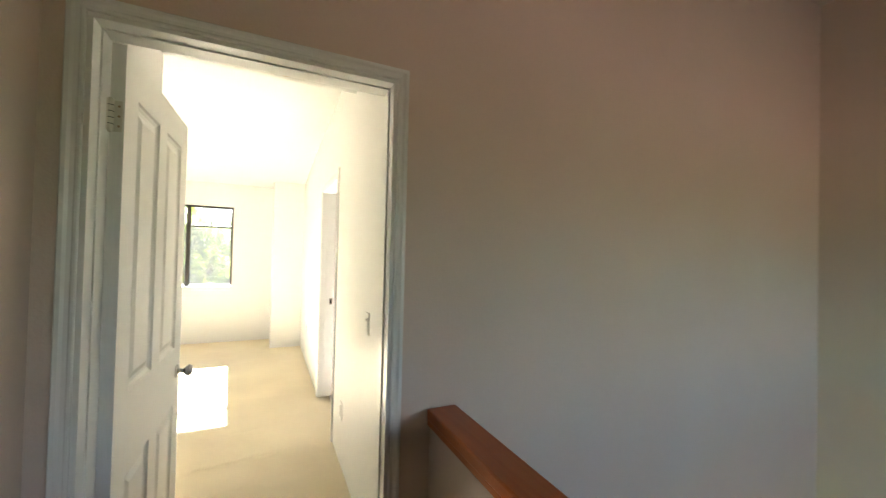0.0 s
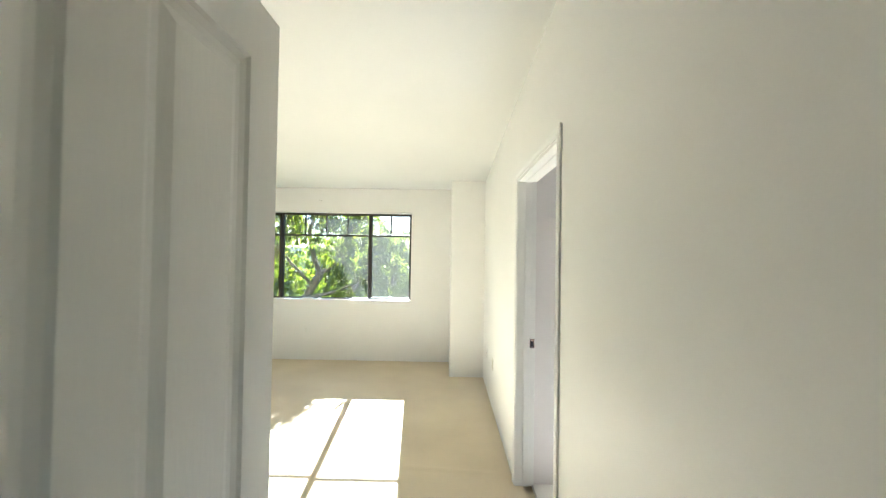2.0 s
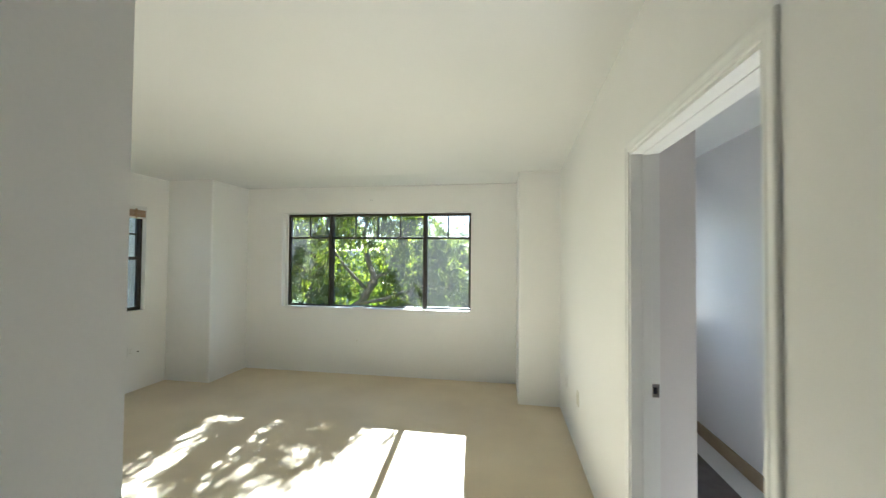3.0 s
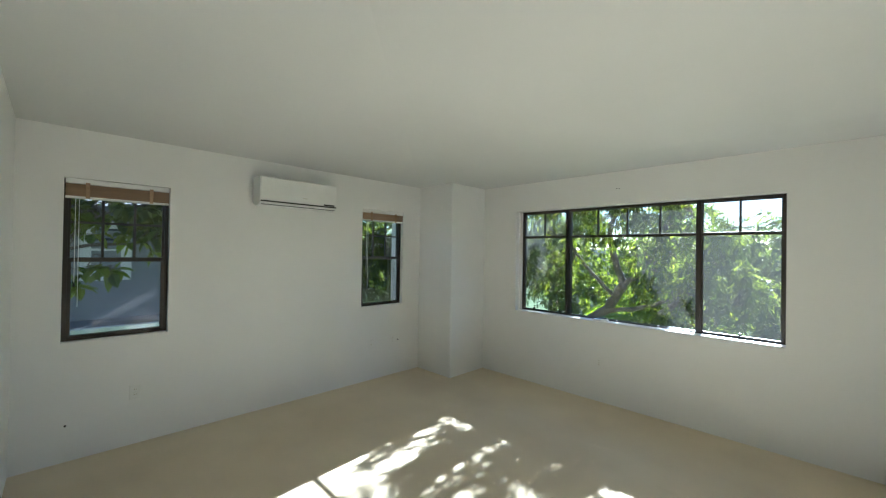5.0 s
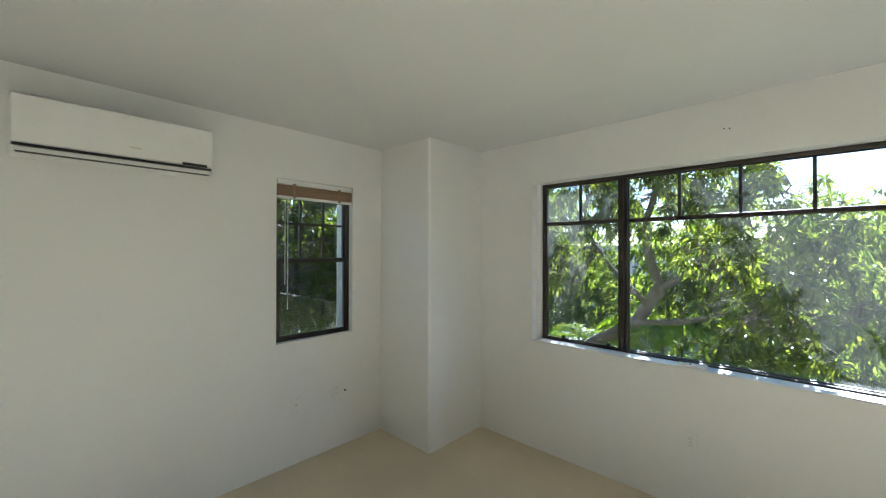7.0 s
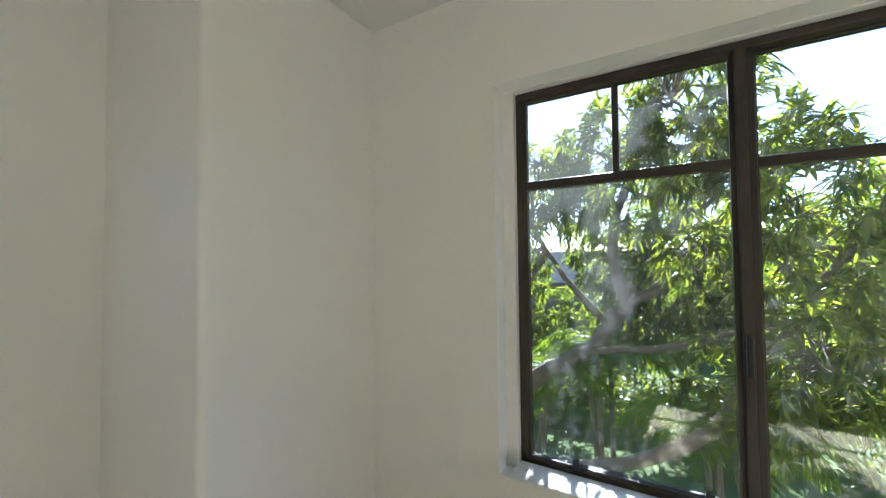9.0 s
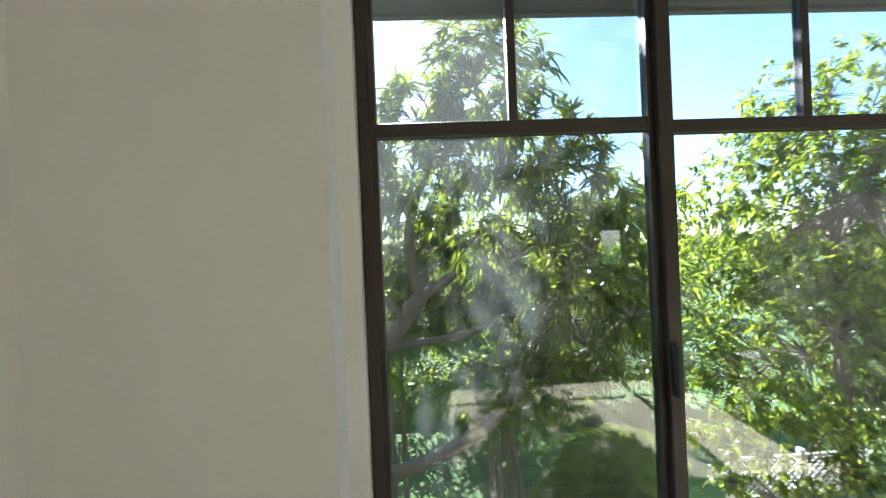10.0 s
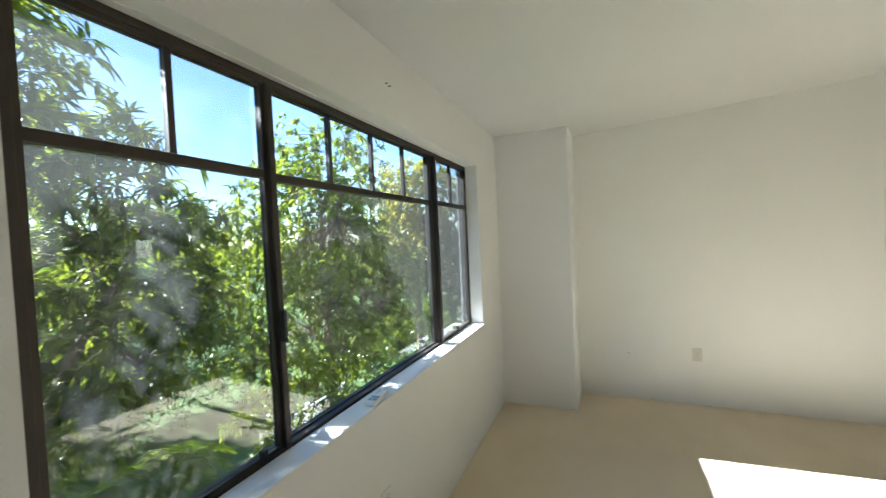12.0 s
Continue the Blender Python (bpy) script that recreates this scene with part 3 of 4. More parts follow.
def air_conditioner():
    """Split unit on the west wall: rounded case, flap, display strip and badge."""
    y0, y1, z0, z1 = 3.335, 4.120, 1.985, 2.262
    d = 0.195
    th = tagged(empty("air_conditioner", XW, (y0 + y1) / 2, z0), "white wall-mounted split air conditioner with black outlet line", "air conditioner")
    def prism(profile, a, b, bev=0.0):
        bm = bmesh.new()
        lo = [bm.verts.new((x, a, z)) for x, z in profile]
        hi = [bm.verts.new((x, b, z)) for x, z in profile]
        bm.faces.new(lo)
        bm.faces.new(hi)
        for i in range(len(profile)):
            j = (i + 1) % len(profile)
            bm.faces.new((lo[i], lo[j], hi[j], hi[i]))
        if bev:
            bmesh.ops.recalc_face_normals(bm, faces=bm.faces)
            bmesh.ops.bevel(bm, geom=list(bm.edges), offset=bev, segments=3, affect="EDGES", profile=0.5)
        return bm
    L = (y1 - y0) / 2
    H = z1 - z0
    part("case", prism([(0, 0.028), (0.080, 0.0), (d - 0.030, 0.012), (d - 0.008, 0.034), (d - 0.006, H - 0.030), (d - 0.030, H), (0, H)], -L, L, 0.006), PLASTIC, th)
    part("front_panel", boxes((d - 0.0055, d + 0.004, -L + 0.006, L - 0.006, 0.052, H - 0.012), bevel=0.004), PLASTIC, th)
    part("flap", boxes((d - 0.030, d - 0.004, -L + 0.015, L - 0.015, 0.014, 0.032), bevel=0.004), PLASTIC, th)
    part("air_gap", boxes((d - 0.0075, d + 0.0048, -L + 0.008, L - 0.008, 0.036, 0.048)), BLACK, th, "black slot along the air outlet")
    part("air_gap", boxes((d - 0.034, d - 0.0025, -L + 0.018, L - 0.018, 0.0105, 0.0135)), BLACK, th, "black slot along the air outlet")
    part("display", boxes((d - 0.002, d + 0.0060, L - 0.150, L - 0.030, 0.051, 0.066), bevel=0.001), BLACK, th, "black display window")
    part("badge", boxes((d + 0.003, d + 0.0052, 0.015, 0.065, 0.098, 0.106), bevel=0.001), IVORY, th, "small grey badge")
    for i in range(9):
        z = H - 0.002
        part("top_slat", boxes((0.030 + i * 0.014, 0.035 + i * 0.014, -L + 0.02, L - 0.02, z, z + 0.004)), PLASTIC, th)


air_conditioner()


def sill_remote():
    m = pose(-1.785, 6.150, BW[2] + 0.014, 0, 0, 8)
    th = tagged(empty("remote_control"), "small white remote control lying on the window sill", "remote")
    part("case", boxes((-0.075, 0.075, -0.026, 0.026, 0.0, 0.017), bevel=0.005), PLASTIC, th)
    part("screen", boxes((-0.052, -0.005, -0.018, 0.018, 0.0165, 0.0180)), surface("lcd_grey", (0.20, 0.24, 0.28), (0.26, 0.30, 0.34), 20, 0.2), th, "grey liquid-crystal screen")
    for i in range(3):
        for j in (-1, 1):
            part("button", boxes((0.012 + i * 0.019, 0.024 + i * 0.019, j * 0.010 - 0.006, j * 0.010 + 0.006, 0.0165, 0.0190), bevel=0.002), IVORY, th)
    th.matrix_world = m


sill_remote()


def guard_wall():
    th = tagged(empty("guard_wall", 0.782, YD, 0.0), "white half wall with orange-brown varnished wood cap", "half wall", kind="structure")
    # white body in the hall colour, warm light included
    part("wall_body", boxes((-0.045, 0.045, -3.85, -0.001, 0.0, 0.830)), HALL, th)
    part("wood_cap", boxes((-0.058, 0.058, -3.85, -0.001, 0.831, 0.870), bevel=0.006), CAPWOOD, th, "varnished orange-brown wooden cap")
    part("trim_strip", boxes((-0.054, -0.0455, -3.85, -0.001, 0.810, 0.8305), bevel=0.002), CAPWOOD, th, "thin wooden moulding")


guard_wall()

# side room
setting("baseboard_east", boxes((1.776, 1.79, YD + 0.118, 5.2, 0.0, 0.105), bevel=0.003), TAN, "tan baseboard of the side room", "baseboard")
tagged(part("bath_mat", boxes((1.02, 1.60, 3.55, 4.72, -0.002, 0.012), bevel=0.005), MAT), "dark grey woven mat on the pale floor", "mat")


# ---------- outside ----------
def tube(verts, faces, pts, radii, sides=7):
    """Adds a tapered tube along pts to the lists."""
    first = len(verts)
    up = Vector((0.13, 0.21, 0.97))
    for i, p in enumerate(pts):
        d = (pts[min(i + 1, len(pts) - 1)] - pts[max(i - 1, 0)]).normalized()
        u = d.cross(up)
        u = u.normalized() if u.length > 0.05 else Vector((1, 0, 0))
        w = d.cross(u)
        for k in range(sides):
            a = 2 * math.pi * k / sides
            verts.append(p + (u * math.cos(a) + w * math.sin(a)) * radii[i])
    for i in range(len(pts) - 1):
        for k in range(sides):
            a, b = first + i * sides + k, first + i * sides + (k + 1) % sides
            faces.append((a, b, b + sides, a + sides))


def leaf(verts, faces, base, way, length, width, rnd, droop=0.18, fine=True):
    """One pointed leaf, folded along its rib and drooping at the tip."""
    side = way.cross(Vector((rnd.uniform(-0.5, 0.5), rnd.uniform(-0.5, 0.5), 1.0)))
    side = side.normalized() if side.length > 0.05 else Vector((1, 0, 0))
    nor = side.cross(way)
    n = len(verts)
    if not fine:
        mid = base + way * (length * 0.45) - nor * (width * 0.12)
        verts += [base, mid + side * (width * 0.5) + nor * (width * 0.16), mid - side * (width * 0.5) + nor * (width * 0.16), mid, base + way * length - Vector((0, 0, length * droop))]
        faces += [(n, n + 1, n + 3), (n, n + 3, n + 2), (n + 1, n + 4, n + 3), (n + 3, n + 4, n + 2)]
        return
    verts.append(base)
    for f, w in ((0.28, 0.46), (0.66, 0.40)):
        m = base + way * (length * f) - Vector((0, 0, length * droop * f * f))
        verts += [m + side * (width * w) + nor * (width * 0.18), m, m - side * (width * w) + nor * (width * 0.18)]
    verts.append(base + way * length - Vector((0, 0, length * droop)))
    faces += [(n, n + 1, n + 2), (n, n + 2, n + 3), (n + 1, n + 4, n + 5, n + 2), (n + 2, n + 5, n + 6, n + 3), (n + 4, n + 7, n + 5), (n + 5, n + 7, n + 6)]


def solid(name, verts, faces, material, parent, label="", smooth=False):
    me = bpy.data.meshes.new(name)
    me.from_pydata([tuple(v) for v in verts], [], faces)
    me.update()
    me.materials.append(material)
    if smooth:
        me.polygons.foreach_set("use_smooth", [True] * len(me.polygons))
    ob = new(name, me)
    ob.parent = parent
    if label:
        ob["label"] = label
    return ob


def curve_pts(a, b, sag, n, rnd, wob):
    out = []
    for i in range(n + 1):
        t = i / n
        p = a.lerp(b, t) + Vector((0, 0, sag * math.sin(math.pi * t)))
        if 0 < i < n:
            p += Vector((rnd.uniform(-wob, wob), rnd.uniform(-wob, wob), rnd.uniform(-wob, wob)))
        out.append(p)
    return out


def tree(name, base, spine, blobs, tips, per_tip, leaf_len, leaf_w, material, label, seed, r0=0.14, twig=0.004, limbs=4, stems=(), droop=0.30, gaps=0.0, r1=0.45):
    """Trunk along spine with further stems (points, r, r), limbs into ellipsoid crown masses (x, y, z, rx, ry, rz), whorls of leaves on the twigs."""
    rnd = random.Random(seed)
    th = tagged(empty(name, *base), label, "tree")
    o = Vector(base)
    wv, wf, lv, lf = [], [], [], []
    joints = []
    for pts, ra, rb in [(spine, r0, r0 * r1), *stems]:
        ctrl = [Vector(p) - o for p in pts]
        line, rad = [], []
        for k in range(len(ctrl) - 1):
            p0, p1, p2, p3 = ctrl[max(k - 1, 0)], ctrl[k], ctrl[k + 1], ctrl[min(k + 2, len(ctrl) - 1)]
            for i in range(4):
                t = i / 4
                q = 0.5 * (2 * p1 + (p2 - p0) * t + (2 * p0 - 5 * p1 + 4 * p2 - p3) * t * t + (3 * p1 - p0 - 3 * p2 + p3) * t ** 3)
                line.append(q + Vector((rnd.gauss(0, 1), rnd.gauss(0, 1), rnd.gauss(0, 1))) * (rb * 0.25))
        line.append(ctrl[-1])
        n = len(line) - 1
        rad = [(ra + (rb - ra) * i / n) * rnd.uniform(0.9, 1.12) for i in range(n + 1)]
        tube(wv, wf, line, rad, 9)
        joints += line[n // 3:]
    total = sum(b[3] * b[4] * b[5] for b in blobs) or 1
    for b in blobs:
        c, r = Vector(b[:3]) - o, Vector(b[3:])
        start = min(joints, key=lambda p: (p - c).length)
        hubs = []
        for k in range(limbs):
            d = Vector((rnd.gauss(0, 1), rnd.gauss(0, 1), rnd.gauss(0, 1))).normalized()
            h = c + Vector((d.x * r.x, d.y * r.y, d.z * r.z)) * 0.6
            pts = curve_pts(start, h, rnd.uniform(-0.1, 0.2), 6, rnd, 0.05)
            tube(wv, wf, pts, [max(0.007, r0 * 0.20 * (1 - 0.75 * i / 6)) for i in range(7)], 6)
            hubs += pts[2:]
        count = max(6, int(tips * b[3] * b[4] * b[5] / total))
        for k in range(count):
            d = Vector((rnd.gauss(0, 1), rnd.gauss(0, 1), rnd.gauss(0, 1))).normalized()
            tip = c + Vector((d.x * r.x, d.y * r.y, d.z * r.z)) * rnd.uniform(0.25, 1.1) ** 0.6
            if noise.noise((tip + o) * 2.7 + Vector((seed, 0, 0))) < gaps - 0.35:
                continue
            h = min(hubs, key=lambda p: (p - tip).length)
            pts = curve_pts(h, tip, 0.05, 2, rnd, 0.03)
            tube(wv, wf, pts, [twig * 1.5, twig, twig * 0.5], 3)
            out = (tip - h).normalized() if (tip - h).length > 0.01 else d
            out = (out + Vector((0, 0, 0.15))).normalized()
            u = out.cross(Vector((0.3, 0.2, 1.0))).normalized()
            v = out.cross(u)
            turn = rnd.uniform(0, 6.28)
            for j in range(per_tip):
                a = turn + j * 2.4
                spread = rnd.uniform(0.7, 1.5)
                w = (out * rnd.uniform(0.1, 0.9) + (u * math.cos(a) + v * math.sin(a)) * spread + Vector((0, 0, -droop * rnd.uniform(0.2, 1.4)))).normalized()
                at = tip.lerp(pts[1], rnd.uniform(0.0, 0.6) ** 1.5)
                leaf(lv, lf, at, w, leaf_len * rnd.uniform(0.6, 1.15), leaf_w * rnd.uniform(0.75, 1.2), rnd, droop)
    solid("trunk", wv, wf, BARK, th, "grey-brown branching trunk", True)
    solid("crown", lv, lf, material, th)
    return th


def palm_fronds(name, base, count, length, label, seed, stem=0.0, material=None, lift=0.9):
    """A clump of feather fronds that arch outward."""
    rnd = random.Random(seed)
    th = tagged(empty(name, *base), label, "palm")
    wv, wf = [], []
    if stem:
        for k in range(3 if stem > 0.8 else 1):
            q = Vector((rnd.uniform(-0.15, 0.15), rnd.uniform(-0.15, 0.15), 0))
            tube(wv, wf, [q, q + Vector((rnd.uniform(-0.1, 0.1), 0, stem * 0.5)), q + Vector((rnd.uniform(-0.15, 0.15), rnd.uniform(-0.1, 0.1), stem))], [0.05, 0.04, 0.035], 8)
    else:
        tube(wv, wf, [Vector((0, 0, 0)), Vector((0, 0, 0.12))], [0.10, 0.07], 8)
    solid("stem", wv, wf, BARK, th)
    for k in range(count):
        a = 2 * math.pi * k / count + rnd.uniform(-0.3, 0.3)
        lv, lf = [], []
        L = length * rnd.uniform(0.75, 1.1)
        rise = lift * rnd.uniform(0.5, 1.1)
        pts = []
        for i in range(11):
            t = i / 10
            r = L * t * 0.85
            pts.append(Vector((math.cos(a) * r, math.sin(a) * r, stem + 0.1 + L * (rise * t - 0.95 * rise * t * t * 0.9 - 0.25 * t * t))))
        tube(lv, lf, pts, [0.010 * (1 - 0.8 * i / 10) for i in range(11)], 4)
        for i in range(40):
            t = 0.15 + 0.85 * i / 40
            j = min(9, int(t * 10))
            p = pts[j].lerp(pts[j + 1], t * 10 - j)
            d = (pts[j + 1] - pts[j]).normalized()
            s = d.cross(Vector((0, 0, 1))).normalized()
            for sg in (-1, 1):
                w = (s * sg * 0.85 + d * 0.55 + Vector((0, 0, rnd.uniform(-0.35, 0.1)))).normalized()
                leaf(lv, lf, p, w, L * 0.30 * math.sin(math.pi * min(0.97, t * 0.9 + 0.08)), 0.026, rnd, 0.25, False)
        solid("frond", lv, lf, material or LEAF_PALM, th)
    return th


# ground to the horizon, patios and paths
setting("ground", boxes((-400, 400, -400, 400, GROUND - 0.5, GROUND)), LAWN, "mown green lawn that runs to the horizon", "ground")
setting("patio", boxes((-20, -9.4, 4.4, 13.0, GROUND, TERRACE)), CONCRETE, "raised tan concrete patio beside the trees", "patio")
setting("garden_path", boxes((0.5, 7.0, 9.6, 11.0, GROUND, GROUND + 0.03), (-0.2, 0.5, 8.2, 11.0, GROUND, GROUND + 0.03)), surface("terracotta_paving", (0.28, 0.13, 0.08), (0.38, 0.20, 0.13), 3, 0.85, 0.3, 30), "terracotta garden paving below the trees", "path")

# unseen slab, added to throw warm bounce through the hall opening
setting("driveway", boxes((-12, 16, -40, -3.6, GROUND, GROUND + 0.05)), surface("warm_bounce_ground", (0.46, 0.30, 0.20), (0.56, 0.38, 0.26), 2, 0.9, 0.2, 30), "unseen warm-coloured ground added to bounce light into the hall", "driveway")

# roof overhang of the house itself
eave = tagged(empty("roof_overhang", -1.6, 6.5, 2.30), "dark painted roof overhang above the window", "eave", kind="structure")
part("soffit_board", boxes((-6.2, 8.0, -0.19, 0.19, 0.0, 0.03)), EAVE, eave)
part("fascia", boxes((-6.2, 8.0, 0.19, 0.215, -0.012, 0.14)), EAVE, eave)
for i in range(14):
    part("rafter_tail", boxes((-5.9 + i * 1.02, -5.84 + i * 1.02, -0.19, 0.188, 0.031, 0.13)), EAVE, eave)
setting("roof", boxes((-7.8, 6.4, -4.2, 6.72, 3.36, 3.46), (-4.24, XE + 0.25, 6.128, 6.30, 3.0, 3.36), (-4.24, -3.995, 1.66, 6.128, 3.0, 3.36)), EAVE, "plain dark roof over the house", "roof")

# trees
tree("leaning_tree", (-5.3, 10.4, GROUND),
     [(-5.3, 10.4, GROUND), (-5.0, 10.3, -1.5), (-4.36, 10.0, -0.48), (-3.83, 10.0, 0.04), (-3.24, 9.9, 0.42), (-2.95, 9.8, 0.78), (-2.82, 9.7, 1.06)],
     [(-2.15, 8.5, 2.75, 0.62, 0.75, 0.72), (-1.65, 8.4, 2.05, 0.62, 0.7, 0.48), (-1.35, 8.5, 1.45, 0.6, 0.7, 0.45), (-2.65, 8.6, 2.15, 0.6, 0.7, 0.45), (-1.45, 8.6, 0.85, 0.75, 0.7, 0.42),
      (-3.5, 8.9, 2.2, 0.75, 0.8, 0.5), (-4.2, 9.2, 1.3, 0.7, 0.8, 0.45), (-2.0, 8.9, 1.5, 0.5, 0.6, 0.35), (-0.95, 8.6, 1.85, 0.35, 0.5, 0.28), (-4.8, 9.6, 2.1, 0.7, 0.8, 0.6), (-0.7, 8.8, 1.1, 0.4, 0.5, 0.35),
      (-1.9, 8.7, 0.40, 0.5, 0.6, 0.30), (-2.85, 8.5, 2.65, 0.45, 0.6, 0.40)],
     2300, 14, 0.150, 0.030, LEAF_DARK, "leaning tree with long drooping dark green leaves", 3, 0.125, limbs=5, droop=0.28, gaps=0.27, r1=0.7,
     stems=[([(-2.82, 9.7, 1.06), (-2.9, 9.4, 1.6), (-2.8, 9.0, 2.0), (-2.55, 8.7, 2.6)], 0.07, 0.03),
            ([(-2.85, 9.72, 1.0), (-2.45, 9.5, 1.25), (-2.1, 9.1, 1.7), (-1.75, 8.7, 2.2)], 0.06, 0.025),
            ([(-3.3, 9.9, 0.40), (-2.37, 9.4, 0.64), (-1.8, 9.2, 0.9), (-1.2, 8.8, 1.2)], 0.05, 0.02),
            ([(-3.0, 9.8, 0.72), (-3.4, 9.4, 1.3), (-3.7, 9.1, 1.9)], 0.045, 0.02),
            ([(-4.9, 10.25, -1.3), (-3.4, 9.3, -0.75), (-2.3, 8.55, 0.05), (-1.9, 8.6, 0.62), (-1.7, 8.8, 0.86), (-1.35, 8.7, 1.5)], 0.075, 0.028),
            ([(-2.05, 8.55, 0.38), (-1.5, 8.7, 0.52), (-0.95, 8.7, 0.9)], 0.035, 0.015)])
tree("garden_tree", (-1.4, 12.2, GROUND),
     [(-1.4, 12.2, GROUND), (-1.4, 12.2, -1.6), (-1.5, 12.1, -0.4), (-1.4, 12.1, 0.5)],
     [(-0.6, 11.9, 1.0, 1.4, 1.0, 1.5), (-2.5, 12.1, 1.3, 1.5, 1.0, 1.5), (-1.4, 11.7, -0.7, 1.4, 0.8, 0.6)],
     1700, 13, 0.17, 0.05, LEAF_MID, "rounded green garden tree behind the leaning one", 4, 0.11, limbs=5, gaps=0.1)
tree("broadleaf_tree", (2.7, 10.3, GROUND),
     [(2.7, 10.3, GROUND), (2.65, 10.2, -1.5), (2.5, 10.1, -0.3), (2.6, 10.2, 1.0), (2.6, 10.2, 2.0)],
     [(2.2, 10.1, 1.7, 1.7, 1.5, 1.5), (1.7, 9.9, 0.2, 1.4, 1.2, 1.3), (3.6, 10.0, 0.6, 1.6, 1.5, 1.7), (3.0, 10.3, 3.1, 1.5, 1.2, 1.0), (1.6, 10.0, -1.2, 1.3, 1.0, 0.8)],
     3000, 15, 0.12, 0.044, LEAF_MID, "dense broadleaf tree with small glossy green leaves", 5, 0.11, limbs=5, gaps=0.22)
tree("golden_tree", (5.6, 9.8, GROUND),
     [(5.6, 9.8, GROUND), (5.5, 9.7, -0.8), (5.4, 9.7, 0.8), (5.4, 9.7, 2.2)],
     [(5.4, 9.6, 2.6, 1.3, 1.2, 1.0), (5.6, 9.7, 1.2, 1.6, 1.4, 1.1)],
     1000, 12, 0.16, 0.06, LEAF_GOLD, "garden tree with yellow-green leaves", 6, 0.11, limbs=5)
tree("broadleaf_tree", (6.2, 8.0, GROUND),
     [(6.2, 8.0, GROUND), (6.1, 8.0, -1.0), (6.1, 8.1, 0.5)],
     [(6.0, 8.2, 0.9, 1.6, 1.5, 1.6), (6.4, 7.9, -0.8, 1.3, 1.3, 1.0)],
     1000, 12, 0.16, 0.06, LEAF_MID, "dense garden tree beside the house wall", 8, 0.11, limbs=5)
tree("background_tree", (-8.5, 17.0, GROUND),
     [(-8.5, 17.0, GROUND), (-8.4, 17.0, -1.0), (-8.2, 17.0, 0.6)],
     [(-8.2, 17.0, 1.2, 2.4, 2.0, 1.6), (-6.0, 16.5, -0.4, 2.2, 1.8, 1.3)],
     900, 12, 0.26, 0.08, LEAF_MID, "bushy green tree farther off in the garden", 9, 0.16)
tree("background_tree", (0.5, 19.0, GROUND),
     [(0.5, 19.0, GROUND), (0.5, 19.0, -1.2), (0.6, 19.0, 0.0)],
     [(-0.6, 19.0, -0.1, 2.8, 1.8, 1.3), (2.6, 18.5, 0.3, 2.4, 1.8, 1.4)],
     900, 12, 0.26, 0.08, LEAF_MID, "bushy green tree farther off in the garden", 10, 0.16)
tree("shade_tree", (-7.1, 5.12, GROUND),
     [(-7.1, 5.12, GROUND), (-7.1, 5.10, -1.0), (-7.12, 5.12, 0.2), (-7.3, 5.22, 0.9), (-7.45, 5.31, 1.41), (-7.5, 5.48, 2.66), (-7.5, 5.6, 3.6)],
     [(-7.9, 6.4, 2.7, 1.3, 1.2, 0.9), (-7.2, 5.4, 3.3, 1.0, 1.2, 0.7), (-8.6, 6.9, 1.5, 1.3, 1.2, 0.9), (-8.2, 5.6, 0.75, 0.9, 0.8, 0.5), (-7.6, 7.6, 0.6, 1.2, 1.2, 1.0), (-8.6, 8.4, 2.0, 1.4, 1.3, 1.2), (-9.4, 7.0, 0.4, 1.2, 1.2, 0.7), (-7.0, 8.8, 1.5, 1.2, 1.2, 1.5), (-9.6, 6.0, 2.6, 1.4, 1.0, 0.9), (-9.8, 5.7, 1.4, 1.2, 0.9, 0.8), (-8.6, 5.5, 2.4, 1.0, 0.8, 0.8)],
     4300, 11, 0.15, 0.048, LEAF_SHADE, "dense dark shade tree outside the narrow window", 12, 0.13, limbs=5, gaps=0.05, r1=0.6,
     stems=[([(-7.1, 5.10, -0.6), (-7.15, 4.98, 0.5), (-7.2, 5.02, 1.4), (-7.2, 5.05, 2.6)], 0.08, 0.05),
            ([(-7.12, 5.12, -0.4), (-7.3, 5.45, -0.05), (-7.5, 5.62, 0.02), (-7.7, 5.95, 0.5), (-8.0, 6.3, 1.0)], 0.04, 0.02),
            ([(-7.4, 5.3, 1.3), (-7.9, 6.2, 1.7), (-8.5, 7.4, 1.8)], 0.07, 0.03)])
tree("shade_tree", (-15.6, 11.6, GROUND),
     [(-15.6, 11.6, GROUND), (-15.5, 11.5, -1.0), (-15.4, 11.4, 1.2)],
     [(-15.4, 11.0, 1.8, 2.2, 2.0, 1.7), (-15.0, 10.4, -0.2, 1.8, 1.8, 1.0), (-16.5, 9.0, 1.6, 2.0, 2.0, 1.6), (-17.0, 7.0, 1.8, 1.6, 2.0, 1.6)],
     1700, 12, 0.24, 0.08, LEAF_SHADE, "dark tree behind the patio", 13, 0.16, gaps=0.05)
